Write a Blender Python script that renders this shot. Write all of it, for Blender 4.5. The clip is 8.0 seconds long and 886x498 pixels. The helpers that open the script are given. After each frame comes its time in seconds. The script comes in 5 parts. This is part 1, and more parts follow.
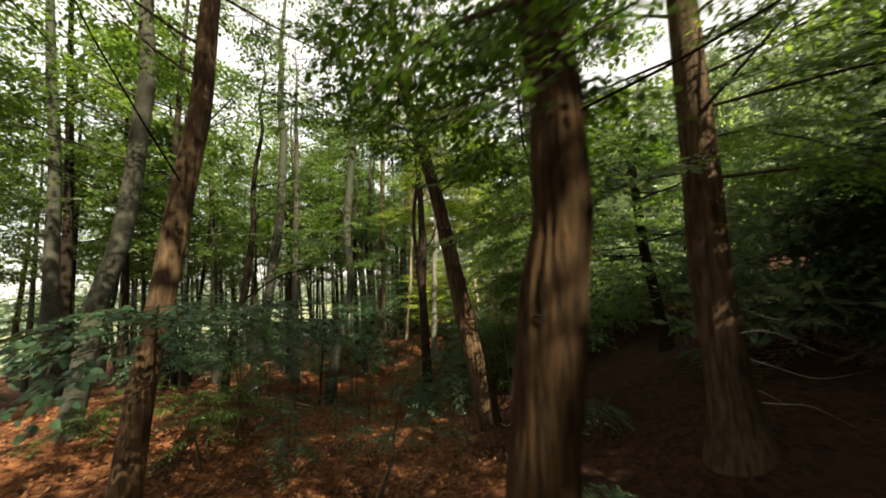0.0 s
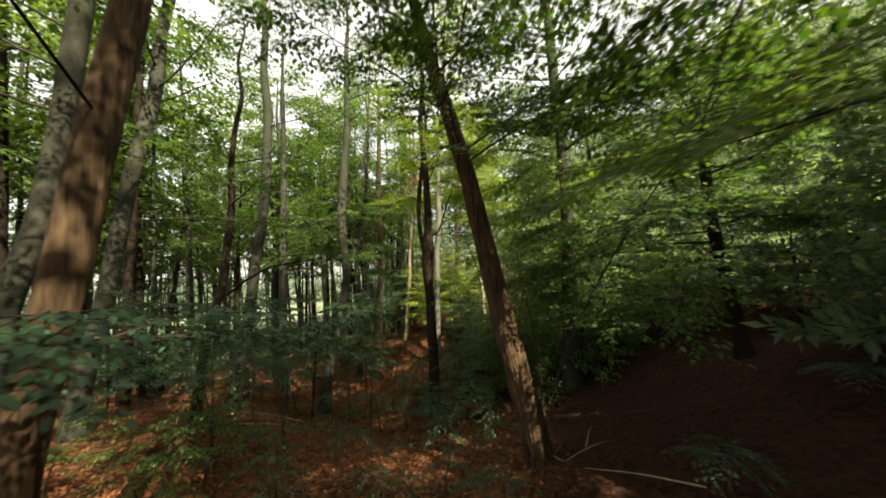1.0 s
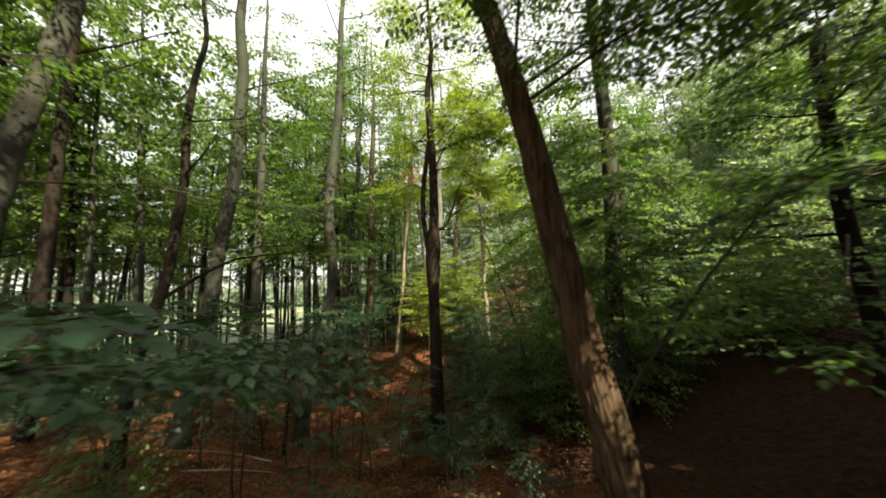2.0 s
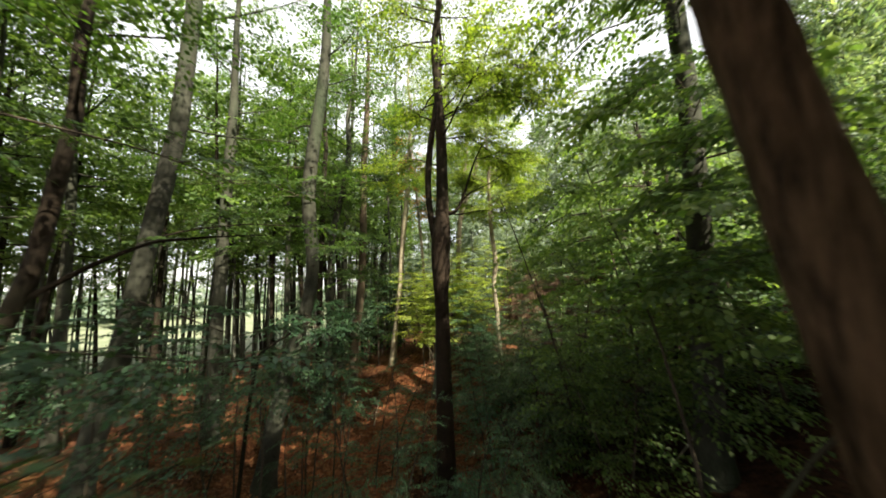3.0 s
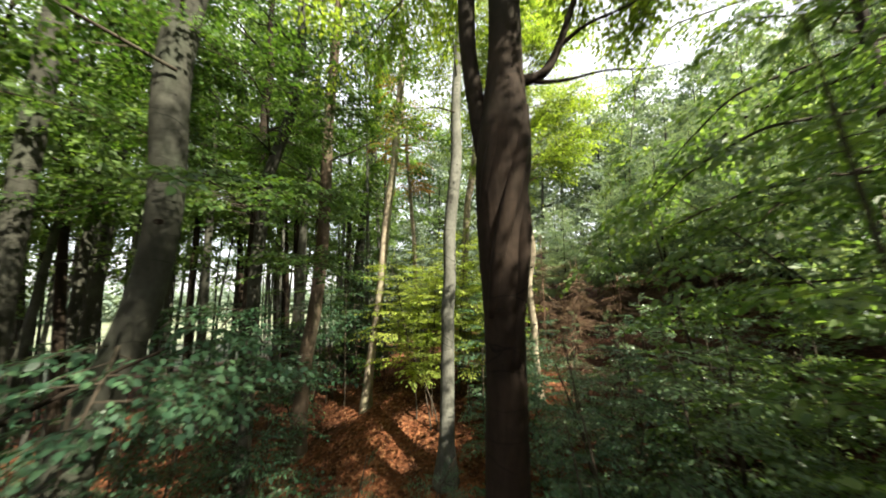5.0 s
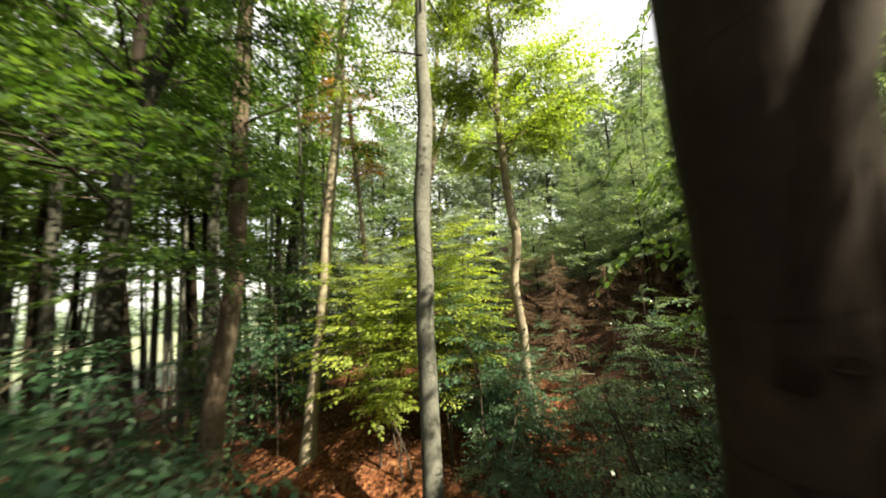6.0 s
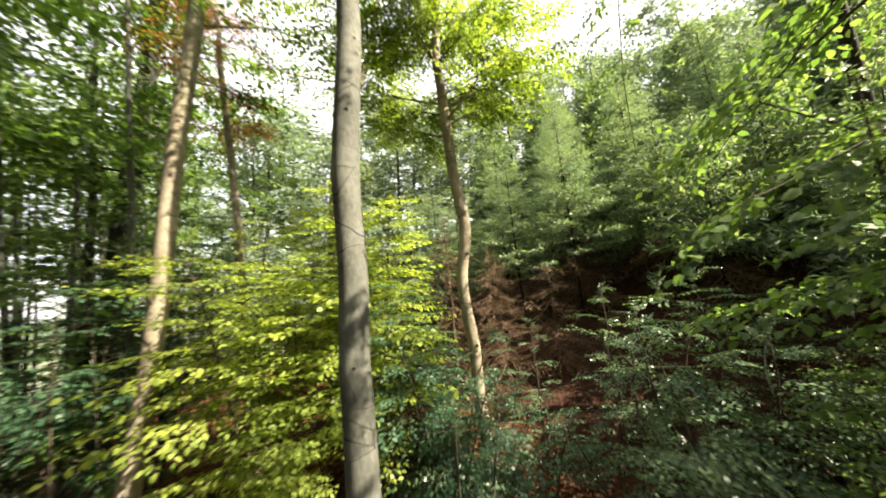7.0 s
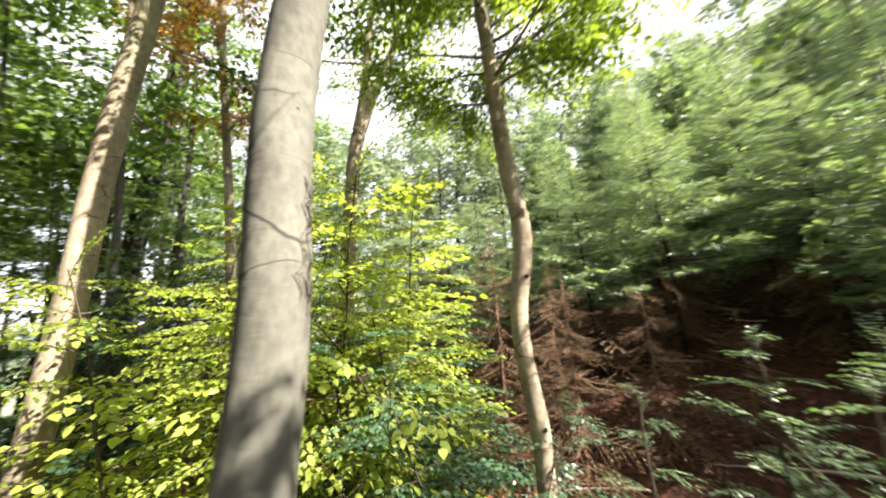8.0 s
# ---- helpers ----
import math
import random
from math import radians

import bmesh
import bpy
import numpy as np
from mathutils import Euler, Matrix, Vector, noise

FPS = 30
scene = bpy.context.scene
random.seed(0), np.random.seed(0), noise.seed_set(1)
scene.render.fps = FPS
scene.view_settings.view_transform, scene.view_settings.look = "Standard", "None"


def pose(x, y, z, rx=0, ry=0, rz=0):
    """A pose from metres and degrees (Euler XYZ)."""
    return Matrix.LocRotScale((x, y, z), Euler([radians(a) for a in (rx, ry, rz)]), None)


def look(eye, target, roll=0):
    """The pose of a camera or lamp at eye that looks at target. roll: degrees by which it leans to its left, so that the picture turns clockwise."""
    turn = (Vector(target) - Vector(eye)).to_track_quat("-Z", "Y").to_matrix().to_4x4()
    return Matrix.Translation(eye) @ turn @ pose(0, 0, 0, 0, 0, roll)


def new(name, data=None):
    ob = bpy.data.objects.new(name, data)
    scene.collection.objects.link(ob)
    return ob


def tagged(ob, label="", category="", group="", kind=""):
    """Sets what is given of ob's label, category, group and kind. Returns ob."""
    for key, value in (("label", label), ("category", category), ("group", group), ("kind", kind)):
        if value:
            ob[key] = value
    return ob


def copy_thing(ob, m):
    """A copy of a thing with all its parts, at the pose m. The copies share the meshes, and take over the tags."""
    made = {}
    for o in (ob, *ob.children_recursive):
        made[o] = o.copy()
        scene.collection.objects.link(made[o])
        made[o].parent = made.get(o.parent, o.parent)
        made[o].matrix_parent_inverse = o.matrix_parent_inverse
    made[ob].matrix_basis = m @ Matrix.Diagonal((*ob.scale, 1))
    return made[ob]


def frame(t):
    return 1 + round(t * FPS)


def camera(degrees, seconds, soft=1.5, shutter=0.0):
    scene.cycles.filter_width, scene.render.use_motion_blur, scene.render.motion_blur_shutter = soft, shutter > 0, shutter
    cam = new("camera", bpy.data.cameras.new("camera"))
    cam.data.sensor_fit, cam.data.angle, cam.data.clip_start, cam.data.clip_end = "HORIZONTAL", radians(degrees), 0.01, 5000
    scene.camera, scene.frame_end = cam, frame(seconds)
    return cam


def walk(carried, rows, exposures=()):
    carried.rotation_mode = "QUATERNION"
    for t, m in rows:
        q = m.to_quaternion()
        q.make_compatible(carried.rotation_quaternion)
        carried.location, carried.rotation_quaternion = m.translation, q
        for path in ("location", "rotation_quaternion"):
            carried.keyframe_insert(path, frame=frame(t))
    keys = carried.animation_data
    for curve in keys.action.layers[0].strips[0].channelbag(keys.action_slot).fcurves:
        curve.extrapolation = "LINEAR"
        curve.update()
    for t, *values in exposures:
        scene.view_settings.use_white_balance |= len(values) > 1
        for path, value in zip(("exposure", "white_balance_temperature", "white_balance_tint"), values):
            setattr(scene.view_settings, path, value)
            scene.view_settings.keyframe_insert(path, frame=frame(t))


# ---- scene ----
cam = camera(107.4, 8.0, soft=1.8, shutter=0.5)
PATH = [
    (0, (1.98, 1.14, 3.767), (1.686, 3.11, 3.956), -3.3),
    (0.2, (1.809, 1.353, 3.769), (1.523, 3.324, 3.95), -3.2),
    (0.5, (1.582, 1.722, 3.77), (1.31, 3.697, 3.932), -3.4),
    (1, (1.169, 2.363, 3.753), (0.938, 4.344, 3.913), -3.5),
    (1.5, (0.792, 3.092, 3.698), (0.599, 5.076, 3.864), -3.7),
    (1.7, (0.624, 3.418, 3.666), (0.454, 5.401, 3.856), -3.0),
    (2.8, (-0.064, 5.429, 3.542), (-0.158, 7.414, 3.766), -1.9),
    (3, (-0.094, 5.81, 3.526), (-0.195, 7.793, 3.764), -1.9),
    (3.5, (-0.274, 6.809, 3.508), (-0.353, 8.79, 3.772), -1.4),
    (4, (-0.455, 7.927, 3.524), (-0.518, 9.908, 3.789), -1.0),
    (4.5, (-0.66, 9.045, 3.478), (-0.697, 11.027, 3.746), -0.3),
    (4.7, (-0.759, 9.466, 3.459), (-0.783, 11.448, 3.725), -0.2),
    (5.8, (-1.256, 11.349, 3.518), (-0.984, 13.314, 3.776), -3.6),
    (6, (-1.325, 11.694, 3.526), (-0.949, 13.642, 3.78), -3.9),
    (6.5, (-1.437, 12.611, 3.56), (-0.751, 14.474, 3.804), -5.1),
    (7, (-1.378, 13.46, 3.562), (-0.408, 15.193, 3.799), -5.7),
    (7.5, (-1.096, 14.268, 3.647), (-0.009, 15.926, 3.912), -5.8),
    (7.8, (-0.828, 14.657, 3.713), (0.071, 16.403, 4.094), -5.4),
    (8, (-0.606, 14.843, 3.773), (0.119, 16.672, 4.134), -4.3),
]
walk(cam, [(t, look(eye, target, roll)) for t, eye, target, roll in PATH],
     exposures=[(0.0, 1.8, 7900, -1), (1.5, 1.9, 7600, -2), (3.0, 2.0, 7100, -2), (4.5, 2.2, 6600, 1), (6.0, 2.24, 7400, 0), (7.0, 2.44, 7200, 3), (7.5, 2.62, 6900, 9), (8.0, 2.78, 6600, 10)])

# ---- light ----
SUN_AZ, SUN_EL = radians(138), radians(45)      # clockwise from +y, above the horizon
world = bpy.data.worlds.new("sky")
scene.world = world
world.use_nodes = True
wn = world.node_tree.nodes
sky = wn.new("ShaderNodeTexSky")
sky.sky_type, sky.sun_disc = "NISHITA", False
sky.sun_elevation, sky.sun_rotation = SUN_EL, SUN_AZ
sky.air_density, sky.dust_density, sky.ozone_density = 1.0, 2.5, 1.0
veil = wn.new("ShaderNodeMix")                   # thin high cloud over the blue
veil.data_type = "RGBA"
veil.inputs[0].default_value, veil.inputs[7].default_value = 0.65, (5.6, 5.25, 5.6, 1)
world.node_tree.links.new(sky.outputs[0], veil.inputs[6])
world.node_tree.links.new(veil.outputs[2], wn["Background"].inputs[0])
wn["Background"].inputs[1].default_value = 0.1
sun = new("sun", bpy.data.lights.new("sun", "SUN"))
sun.data.energy, sun.data.angle, sun.data.color = 5.0, radians(0.53), (1.0, 0.92, 0.79)
SUN_DIR = Vector((math.sin(SUN_AZ) * math.cos(SUN_EL), math.cos(SUN_AZ) * math.cos(SUN_EL), math.sin(SUN_EL)))
sun.matrix_world = look(SUN_DIR * 60, (0, 0, 0))


# ---- materials ----
def material(name):
    m = bpy.data.materials.new(name)
    m.use_nodes = True
    return m, m.node_tree.nodes, m.node_tree.links, m.node_tree.nodes["Principled BSDF"]


def ramp(nodes, stops):
    r = nodes.new("ShaderNodeValToRGB")
    e = r.color_ramp.elements
    while len(e) < len(stops):
        e.new(0.5)
    for el, (pos, col) in zip(e, stops):
        el.position, el.color = pos, (*col, 1)
    return r


def noise_node(nodes, links, scale, detail=4.0, stretch=None, rough=0.55):
    tc = nodes.new("ShaderNodeTexCoord")
    mp = nodes.new("ShaderNodeMapping")
    mp.inputs["Scale"].default_value = stretch or (1, 1, 1)
    nz = nodes.new("ShaderNodeTexNoise")
    nz.inputs["Scale"].default_value, nz.inputs["Detail"].default_value, nz.inputs["Roughness"].default_value = scale, detail, rough
    links.new(tc.outputs["Object"], mp.inputs[0])
    links.new(mp.outputs[0], nz.inputs["Vector"])
    return nz


def mix_colour(nodes, links, a, b, fac, blend="MIX"):
    m = nodes.new("ShaderNodeMix")
    m.data_type, m.blend_type = "RGBA", blend
    for socket, v in ((m.inputs[0], fac), (m.inputs[6], a), (m.inputs[7], b)):
        if isinstance(v, (int, float)):
            socket.default_value = v
        elif isinstance(v, tuple):
            socket.default_value = (*v, 1)
        else:
            links.new(v, socket)
    return m.outputs[2]


def leaf_material(name, dark, mid, light, trans=0.45, gloss=0.42):
    """A thin leaf: one colour a leaf, a sheen, and light that comes through from behind."""
    m, n, l, p = material(name)
    geo = n.new("ShaderNodeNewGeometry")
    r = ramp(n, [(0.0, dark), (0.45, mid), (1.0, light)])
    l.new(geo.outputs["Random Per Island"], r.inputs[0])
    patch = noise_node(n, l, 0.9, 3)
    pr = ramp(n, [(0.3, (0.7, 0.75, 0.75)), (0.7, (1.15, 1.1, 0.9))])
    l.new(patch.outputs[0], pr.inputs[0])
    col = mix_colour(n, l, r.outputs[0], pr.outputs[0], 1.0, "MULTIPLY")
    l.new(col, p.inputs["Base Color"])
    p.inputs["Roughness"].default_value = gloss
    p.inputs["Specular IOR Level"].default_value = 0.4
    tr = n.new("ShaderNodeBsdfTranslucent")
    warm = mix_colour(n, l, col, (1.4, 1.5, 0.65), 1.0, "MULTIPLY")
    l.new(warm, tr.inputs[0])
    mx = n.new("ShaderNodeMixShader")
    mx.inputs[0].default_value = trans
    l.new(p.outputs[0], mx.inputs[1])
    l.new(tr.outputs[0], mx.inputs[2])
    l.new(mx.outputs[0], n["Material Output"].inputs[0])
    return m


def bark_smooth(name, base, pale, algae, grain=(0.5, 0.5, 3.5)):
    """Beech bark: grey, blotched, with fine level wrinkles."""
    m, n, l, p = material(name)
    big = noise_node(n, l, 2.2, 5)
    r = ramp(n, [(0.32, base), (0.55, tuple((a + b) / 2 for a, b in zip(base, pale))), (0.72, pale)])
    l.new(big.outputs[0], r.inputs[0])
    green = noise_node(n, l, 1.1, 4, (1, 1, 0.35))
    gr = ramp(n, [(0.5, (0, 0, 0)), (0.68, (1, 1, 1))])
    l.new(green.outputs[0], gr.inputs[0])
    c1 = mix_colour(n, l, r.outputs[0], algae, gr.outputs[0])
    fleck = noise_node(n, l, 34, 3, (1, 1, 0.5))
    fr = ramp(n, [(0.35, (0.55, 0.55, 0.55)), (0.6, (1.08, 1.08, 1.08))])
    l.new(fleck.outputs[0], fr.inputs[0])
    c2 = mix_colour(n, l, c1, fr.outputs[0], 0.55, "MULTIPLY")
    # fissures in patches, and level scars
    tc = n.new("ShaderNodeTexCoord")
    col = c2
    for stretch, scale, thin, lo, hi in (((1, 1, 0.4), 22, 0.06, 0.61, 0.68), ((0.35, 0.35, 1), 4.5, 0.022, 0.48, 0.56)):
        mp = n.new("ShaderNodeMapping")
        mp.inputs["Scale"].default_value = stretch
        warp = n.new("ShaderNodeTexNoise")
        warp.inputs["Scale"].default_value = 6
        off = mix_colour(n, l, tc.outputs["Object"], warp.outputs["Color"], 0.06)
        l.new(tc.outputs["Object"], warp.inputs["Vector"])
        l.new(off, mp.inputs[0])
        vo = n.new("ShaderNodeTexVoronoi")
        vo.feature = "DISTANCE_TO_EDGE"
        vo.inputs["Scale"].default_value = scale
        l.new(mp.outputs[0], vo.inputs["Vector"])
        line = n.new("ShaderNodeMapRange")
        line.inputs["From Min"].default_value, line.inputs["From Max"].default_value = 0.0, thin
        line.inputs["To Min"].default_value, line.inputs["To Max"].default_value = 1.0, 0.0
        l.new(vo.outputs["Distance"], line.inputs[0])
        where = noise_node(n, l, 1.6, 3)
        wm = n.new("ShaderNodeMapRange")
        wm.inputs["From Min"].default_value, wm.inputs["From Max"].default_value = lo, hi
        l.new(where.outputs[0], wm.inputs[0])
        both = n.new("ShaderNodeMath")
        both.operation = "MULTIPLY"
        l.new(line.outputs[0], both.inputs[0])
        l.new(wm.outputs[0], both.inputs[1])
        col = mix_colour(n, l, col, tuple(0.3 * v for v in base), both.outputs[0])
    l.new(col, p.inputs["Base Color"])
    p.inputs["Roughness"].default_value = 0.85
    p.inputs["Specular IOR Level"].default_value = 0.15
    wr = noise_node(n, l, 9, 5, grain)
    b = n.new("ShaderNodeBump")
    b.inputs["Strength"].default_value, b.inputs["Distance"].default_value = 0.55, 0.012
    l.new(wr.outputs[0], b.inputs["Height"])
    l.new(b.outputs[0], p.inputs["Normal"])
    return m


def bark_rough(name, dark, light, scale=26, tall=0.13):
    """Furrowed bark with upright ridges."""
    m, n, l, p = material(name)
    wave = noise_node(n, l, scale, 5, (1, 1, tall))
    r = ramp(n, [(0.34, dark), (0.62, light)])
    l.new(wave.outputs[0], r.inputs[0])
    blot = noise_node(n, l, 2.0, 4)
    br = ramp(n, [(0.35, (0.65, 0.62, 0.55)), (0.65, (1.15, 1.1, 1.05))])
    l.new(blot.outputs[0], br.inputs[0])
    l.new(mix_colour(n, l, r.outputs[0], br.outputs[0], 1.0, "MULTIPLY"), p.inputs["Base Color"])
    p.inputs["Roughness"].default_value = 0.9
    p.inputs["Specular IOR Level"].default_value = 0.15
    b = n.new("ShaderNodeBump")
    b.inputs["Strength"].default_value, b.inputs["Distance"].default_value = 0.9, 0.03
    l.new(wave.outputs[0], b.inputs["Height"])
    l.new(b.outputs[0], p.inputs["Normal"])
    return m


def ground_material():
    """Rust-brown leaf litter with dark humus, moss and twigs; meadow grass beyond the wood's edge."""
    m, n, l, p = material("leaf_litter_ground")
    leaf = n.new("ShaderNodeTexVoronoi")
    leaf.inputs["Scale"].default_value = 17
    tc = n.new("ShaderNodeTexCoord")
    l.new(tc.outputs["Object"], leaf.inputs["Vector"])
    sep = n.new("ShaderNodeSeparateColor")
    l.new(leaf.outputs["Color"], sep.inputs[0])
    r = ramp(n, [(0.0, (0.058, 0.022, 0.011)), (0.4, (0.118, 0.043, 0.02)), (0.8, (0.178, 0.07, 0.034)), (1.0, (0.245, 0.12, 0.062))])
    l.new(sep.outputs[0], r.inputs[0])
    big = noise_node(n, l, 0.8, 6)
    br = ramp(n, [(0.36, (0.30, 0.30, 0.30)), (0.6, (1.05, 1.0, 0.95))])
    l.new(big.outputs[0], br.inputs[0])
    c = mix_colour(n, l, r.outputs[0], br.outputs[0], 1.0, "MULTIPLY")
    # dark needles on the bank and hill under the conifers, darkened further for shade
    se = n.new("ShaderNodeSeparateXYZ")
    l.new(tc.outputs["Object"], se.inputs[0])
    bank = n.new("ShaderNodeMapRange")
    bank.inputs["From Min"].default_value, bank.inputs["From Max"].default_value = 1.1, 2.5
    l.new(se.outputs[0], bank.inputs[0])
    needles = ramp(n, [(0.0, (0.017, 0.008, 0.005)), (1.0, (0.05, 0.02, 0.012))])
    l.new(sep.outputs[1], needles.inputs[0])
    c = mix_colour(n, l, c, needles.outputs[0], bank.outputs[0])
    # grass begins past the edge of the wood
    sx = n.new("ShaderNodeSeparateXYZ")
    l.new(tc.outputs["Object"], sx.inputs[0])
    ma = n.new("ShaderNodeMath")
    ma.operation = "MULTIPLY_ADD"
    ma.inputs[1].default_value, ma.inputs[2].default_value = -0.9, 0.0
    l.new(sx.outputs[0], ma.inputs[0])
    mb = n.new("ShaderNodeMath")
    l.new(ma.outputs[0], mb.inputs[0])
    l.new(sx.outputs[1], mb.inputs[1])
    edge = n.new("ShaderNodeMapRange")
    edge.inputs["From Min"].default_value, edge.inputs["From Max"].default_value = 44, 47
    l.new(mb.outputs[0], edge.inputs[0])
    gn = noise_node(n, l, 0.25, 4)
    gr = ramp(n, [(0.35, (0.12, 0.14, 0.085)), (0.65, (0.19, 0.205, 0.14))])
    l.new(gn.outputs[0], gr.inputs[0])
    l.new(mix_colour(n, l, c, gr.outputs[0], edge.outputs[0]), p.inputs["Base Color"])
    p.inputs["Roughness"].default_value = 0.95
    p.inputs["Specular IOR Level"].default_value = 0.15
    b = n.new("ShaderNodeBump")
    b.inputs["Strength"].default_value, b.inputs["Distance"].default_value = 0.8, 0.03
    l.new(leaf.outputs["Distance"], b.inputs["Height"])
    l.new(b.outputs[0], p.inputs["Normal"])
    return m


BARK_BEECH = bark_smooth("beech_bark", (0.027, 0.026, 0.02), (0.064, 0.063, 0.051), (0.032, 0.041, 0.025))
# Near-black: the shade on the forked trunk is put into the colour.
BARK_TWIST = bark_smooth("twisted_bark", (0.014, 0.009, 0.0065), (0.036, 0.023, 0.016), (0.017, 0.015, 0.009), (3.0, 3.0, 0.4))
# Pale bark copy: sun on the lit trunks is put into the colour.
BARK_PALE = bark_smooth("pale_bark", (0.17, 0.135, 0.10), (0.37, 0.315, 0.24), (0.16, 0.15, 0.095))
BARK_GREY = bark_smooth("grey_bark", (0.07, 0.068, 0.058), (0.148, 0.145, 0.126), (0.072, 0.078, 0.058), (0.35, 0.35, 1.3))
# Darkest bark copy: shade on the trunks is put into its colour.
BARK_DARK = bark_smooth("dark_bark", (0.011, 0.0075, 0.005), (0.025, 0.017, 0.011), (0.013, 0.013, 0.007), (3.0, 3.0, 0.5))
BARK_OAK = bark_rough("furrowed_bark", (0.008, 0.005, 0.003), (0.062, 0.036, 0.018), 44, 0.085)
# Lightened all over to stand in for sun on the trunk's foot.
BARK_BROWN = bark_smooth("red_brown_bark", (0.06, 0.042, 0.03), (0.14, 0.104, 0.076), (0.06, 0.056, 0.036), (1.5, 1.5, 0.8))
BARK_RED = bark_rough("reddish_bark", (0.022, 0.014, 0.009), (0.092, 0.06, 0.038))
TWIG = bark_smooth("twig_bark", (0.034, 0.026, 0.02), (0.085, 0.067, 0.048), (0.045, 0.046, 0.028))
BROWNWOOD = bark_smooth("brown_wood", (0.08, 0.045, 0.03), (0.19, 0.12, 0.08), (0.1, 0.07, 0.04))
DEADWOOD = bark_smooth("dead_wood", (0.25, 0.21, 0.17), (0.5, 0.45, 0.38), (0.2, 0.19, 0.13))
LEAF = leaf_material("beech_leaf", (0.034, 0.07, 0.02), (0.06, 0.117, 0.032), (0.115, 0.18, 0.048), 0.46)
# Shaded copy of the beech leaf: shade is in the darker, bluer colour.
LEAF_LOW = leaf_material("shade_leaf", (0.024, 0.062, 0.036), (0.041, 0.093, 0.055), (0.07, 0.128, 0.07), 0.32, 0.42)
# Two sunlit copies of the leaf: sunlight is put into the yellow-green colour.
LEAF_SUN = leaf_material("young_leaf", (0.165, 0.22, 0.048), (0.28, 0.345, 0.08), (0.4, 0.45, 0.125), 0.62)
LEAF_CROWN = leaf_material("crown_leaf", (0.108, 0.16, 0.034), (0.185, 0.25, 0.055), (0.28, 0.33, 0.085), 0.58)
# Lighter leaf copy: sun on the crowns farther back is in the colour.
LEAF_HIGH = leaf_material("canopy_leaf", (0.055, 0.095, 0.034), (0.092, 0.148, 0.05), (0.15, 0.21, 0.075), 0.5)
# Haze of the distance is put into this pale grey-blue leaf colour.
LEAF_HAZED = leaf_material("oak_leaf", (0.1, 0.138, 0.125), (0.15, 0.192, 0.175), (0.21, 0.252, 0.225), 0.36)
# Greyed and lightened: the sky's sheen on the leaves is in the colour.
LEAF_GREY = leaf_material("grey_green_leaf", (0.058, 0.104, 0.06), (0.1, 0.156, 0.092), (0.16, 0.218, 0.132), 0.38, 0.3)
LEAF_HAZEL = leaf_material("hazel_leaf", (0.07, 0.122, 0.047), (0.122, 0.187, 0.07), (0.195, 0.255, 0.102), 0.56)
# Sun on the tips and haze are put into this paler needle colour.
NEEDLE = leaf_material("spruce_needle", (0.072, 0.118, 0.09), (0.13, 0.185, 0.138), (0.275, 0.325, 0.225), 0.45, 0.5)
# Shaded copy of the needle: the bank's shade is in the near-black colour.
NEEDLE_SHADED = leaf_material("dark_needle", (0.014, 0.03, 0.014), (0.026, 0.05, 0.022), (0.05, 0.075, 0.03), 0.2, 0.5)
NEEDLE_DEAD = leaf_material("dead_needle", (0.062, 0.036, 0.025), (0.11, 0.067, 0.046), (0.18, 0.12, 0.082), 0.2, 0.7)
LEAF_DEAD = leaf_material("withered_leaf", (0.22, 0.09, 0.025), (0.36, 0.16, 0.04), (0.48, 0.25, 0.07), 0.45, 0.6)
LITTER = leaf_material("fallen_leaf", (0.07, 0.026, 0.012), (0.135, 0.052, 0.023), (0.225, 0.105, 0.052), 0.15, 0.7)
GROUND = ground_material()

# ---- ground ----
GROUND_KNOTS = [
    (2, 1, 1.6), (-2, 4, 1.5), (-5.2, 6.9, 1.8), (2, 6.9, 1.25), (-3.2, 6.4, 1.3), (0.5, 6, 1.0), (-5.4, 10.4, 0.6), (-4.1, 12.5, -0.4),
    (-0.7, 12.2, -0.6), (2.7, 9.4, 0.8), (-3.9, 17.5, 0.0), (-0.8, 16, 0.5), (1.2, 17.3, 1.1), (-2.6, 18.2, 1.0), (5, 7, 2.3),
    (5, 12, 1.8), (3.4, 18, 1.9), (8, 12, 3.2), (6, 19, 3.0), (12, 14, 4.6),
]
GROUND_FAR = [(12, 24, 5.2), (-12, 8, 1.4), (-12, 16, -0.3), (-20, 22, -0.8), (-5, 26, 0.2), (1, 24, 1.8), (-30, 0, 0.2), (-15, 40, -0.9), (0, 48, 0.0), (14, 0, 4.6), (0, -10, 1.8)]
_k = np.array(GROUND_KNOTS + GROUND_FAR, float)
_d = np.hypot(_k[:, None, 0] - _k[None, :, 0], _k[:, None, 1] - _k[None, :, 1])
_w = np.linalg.solve(np.block([[-_d - 0.15 * np.eye(len(_k)), np.ones((len(_k), 1))], [np.ones((1, len(_k))), np.zeros((1, 1))]]), np.append(_k[:, 2], 0))


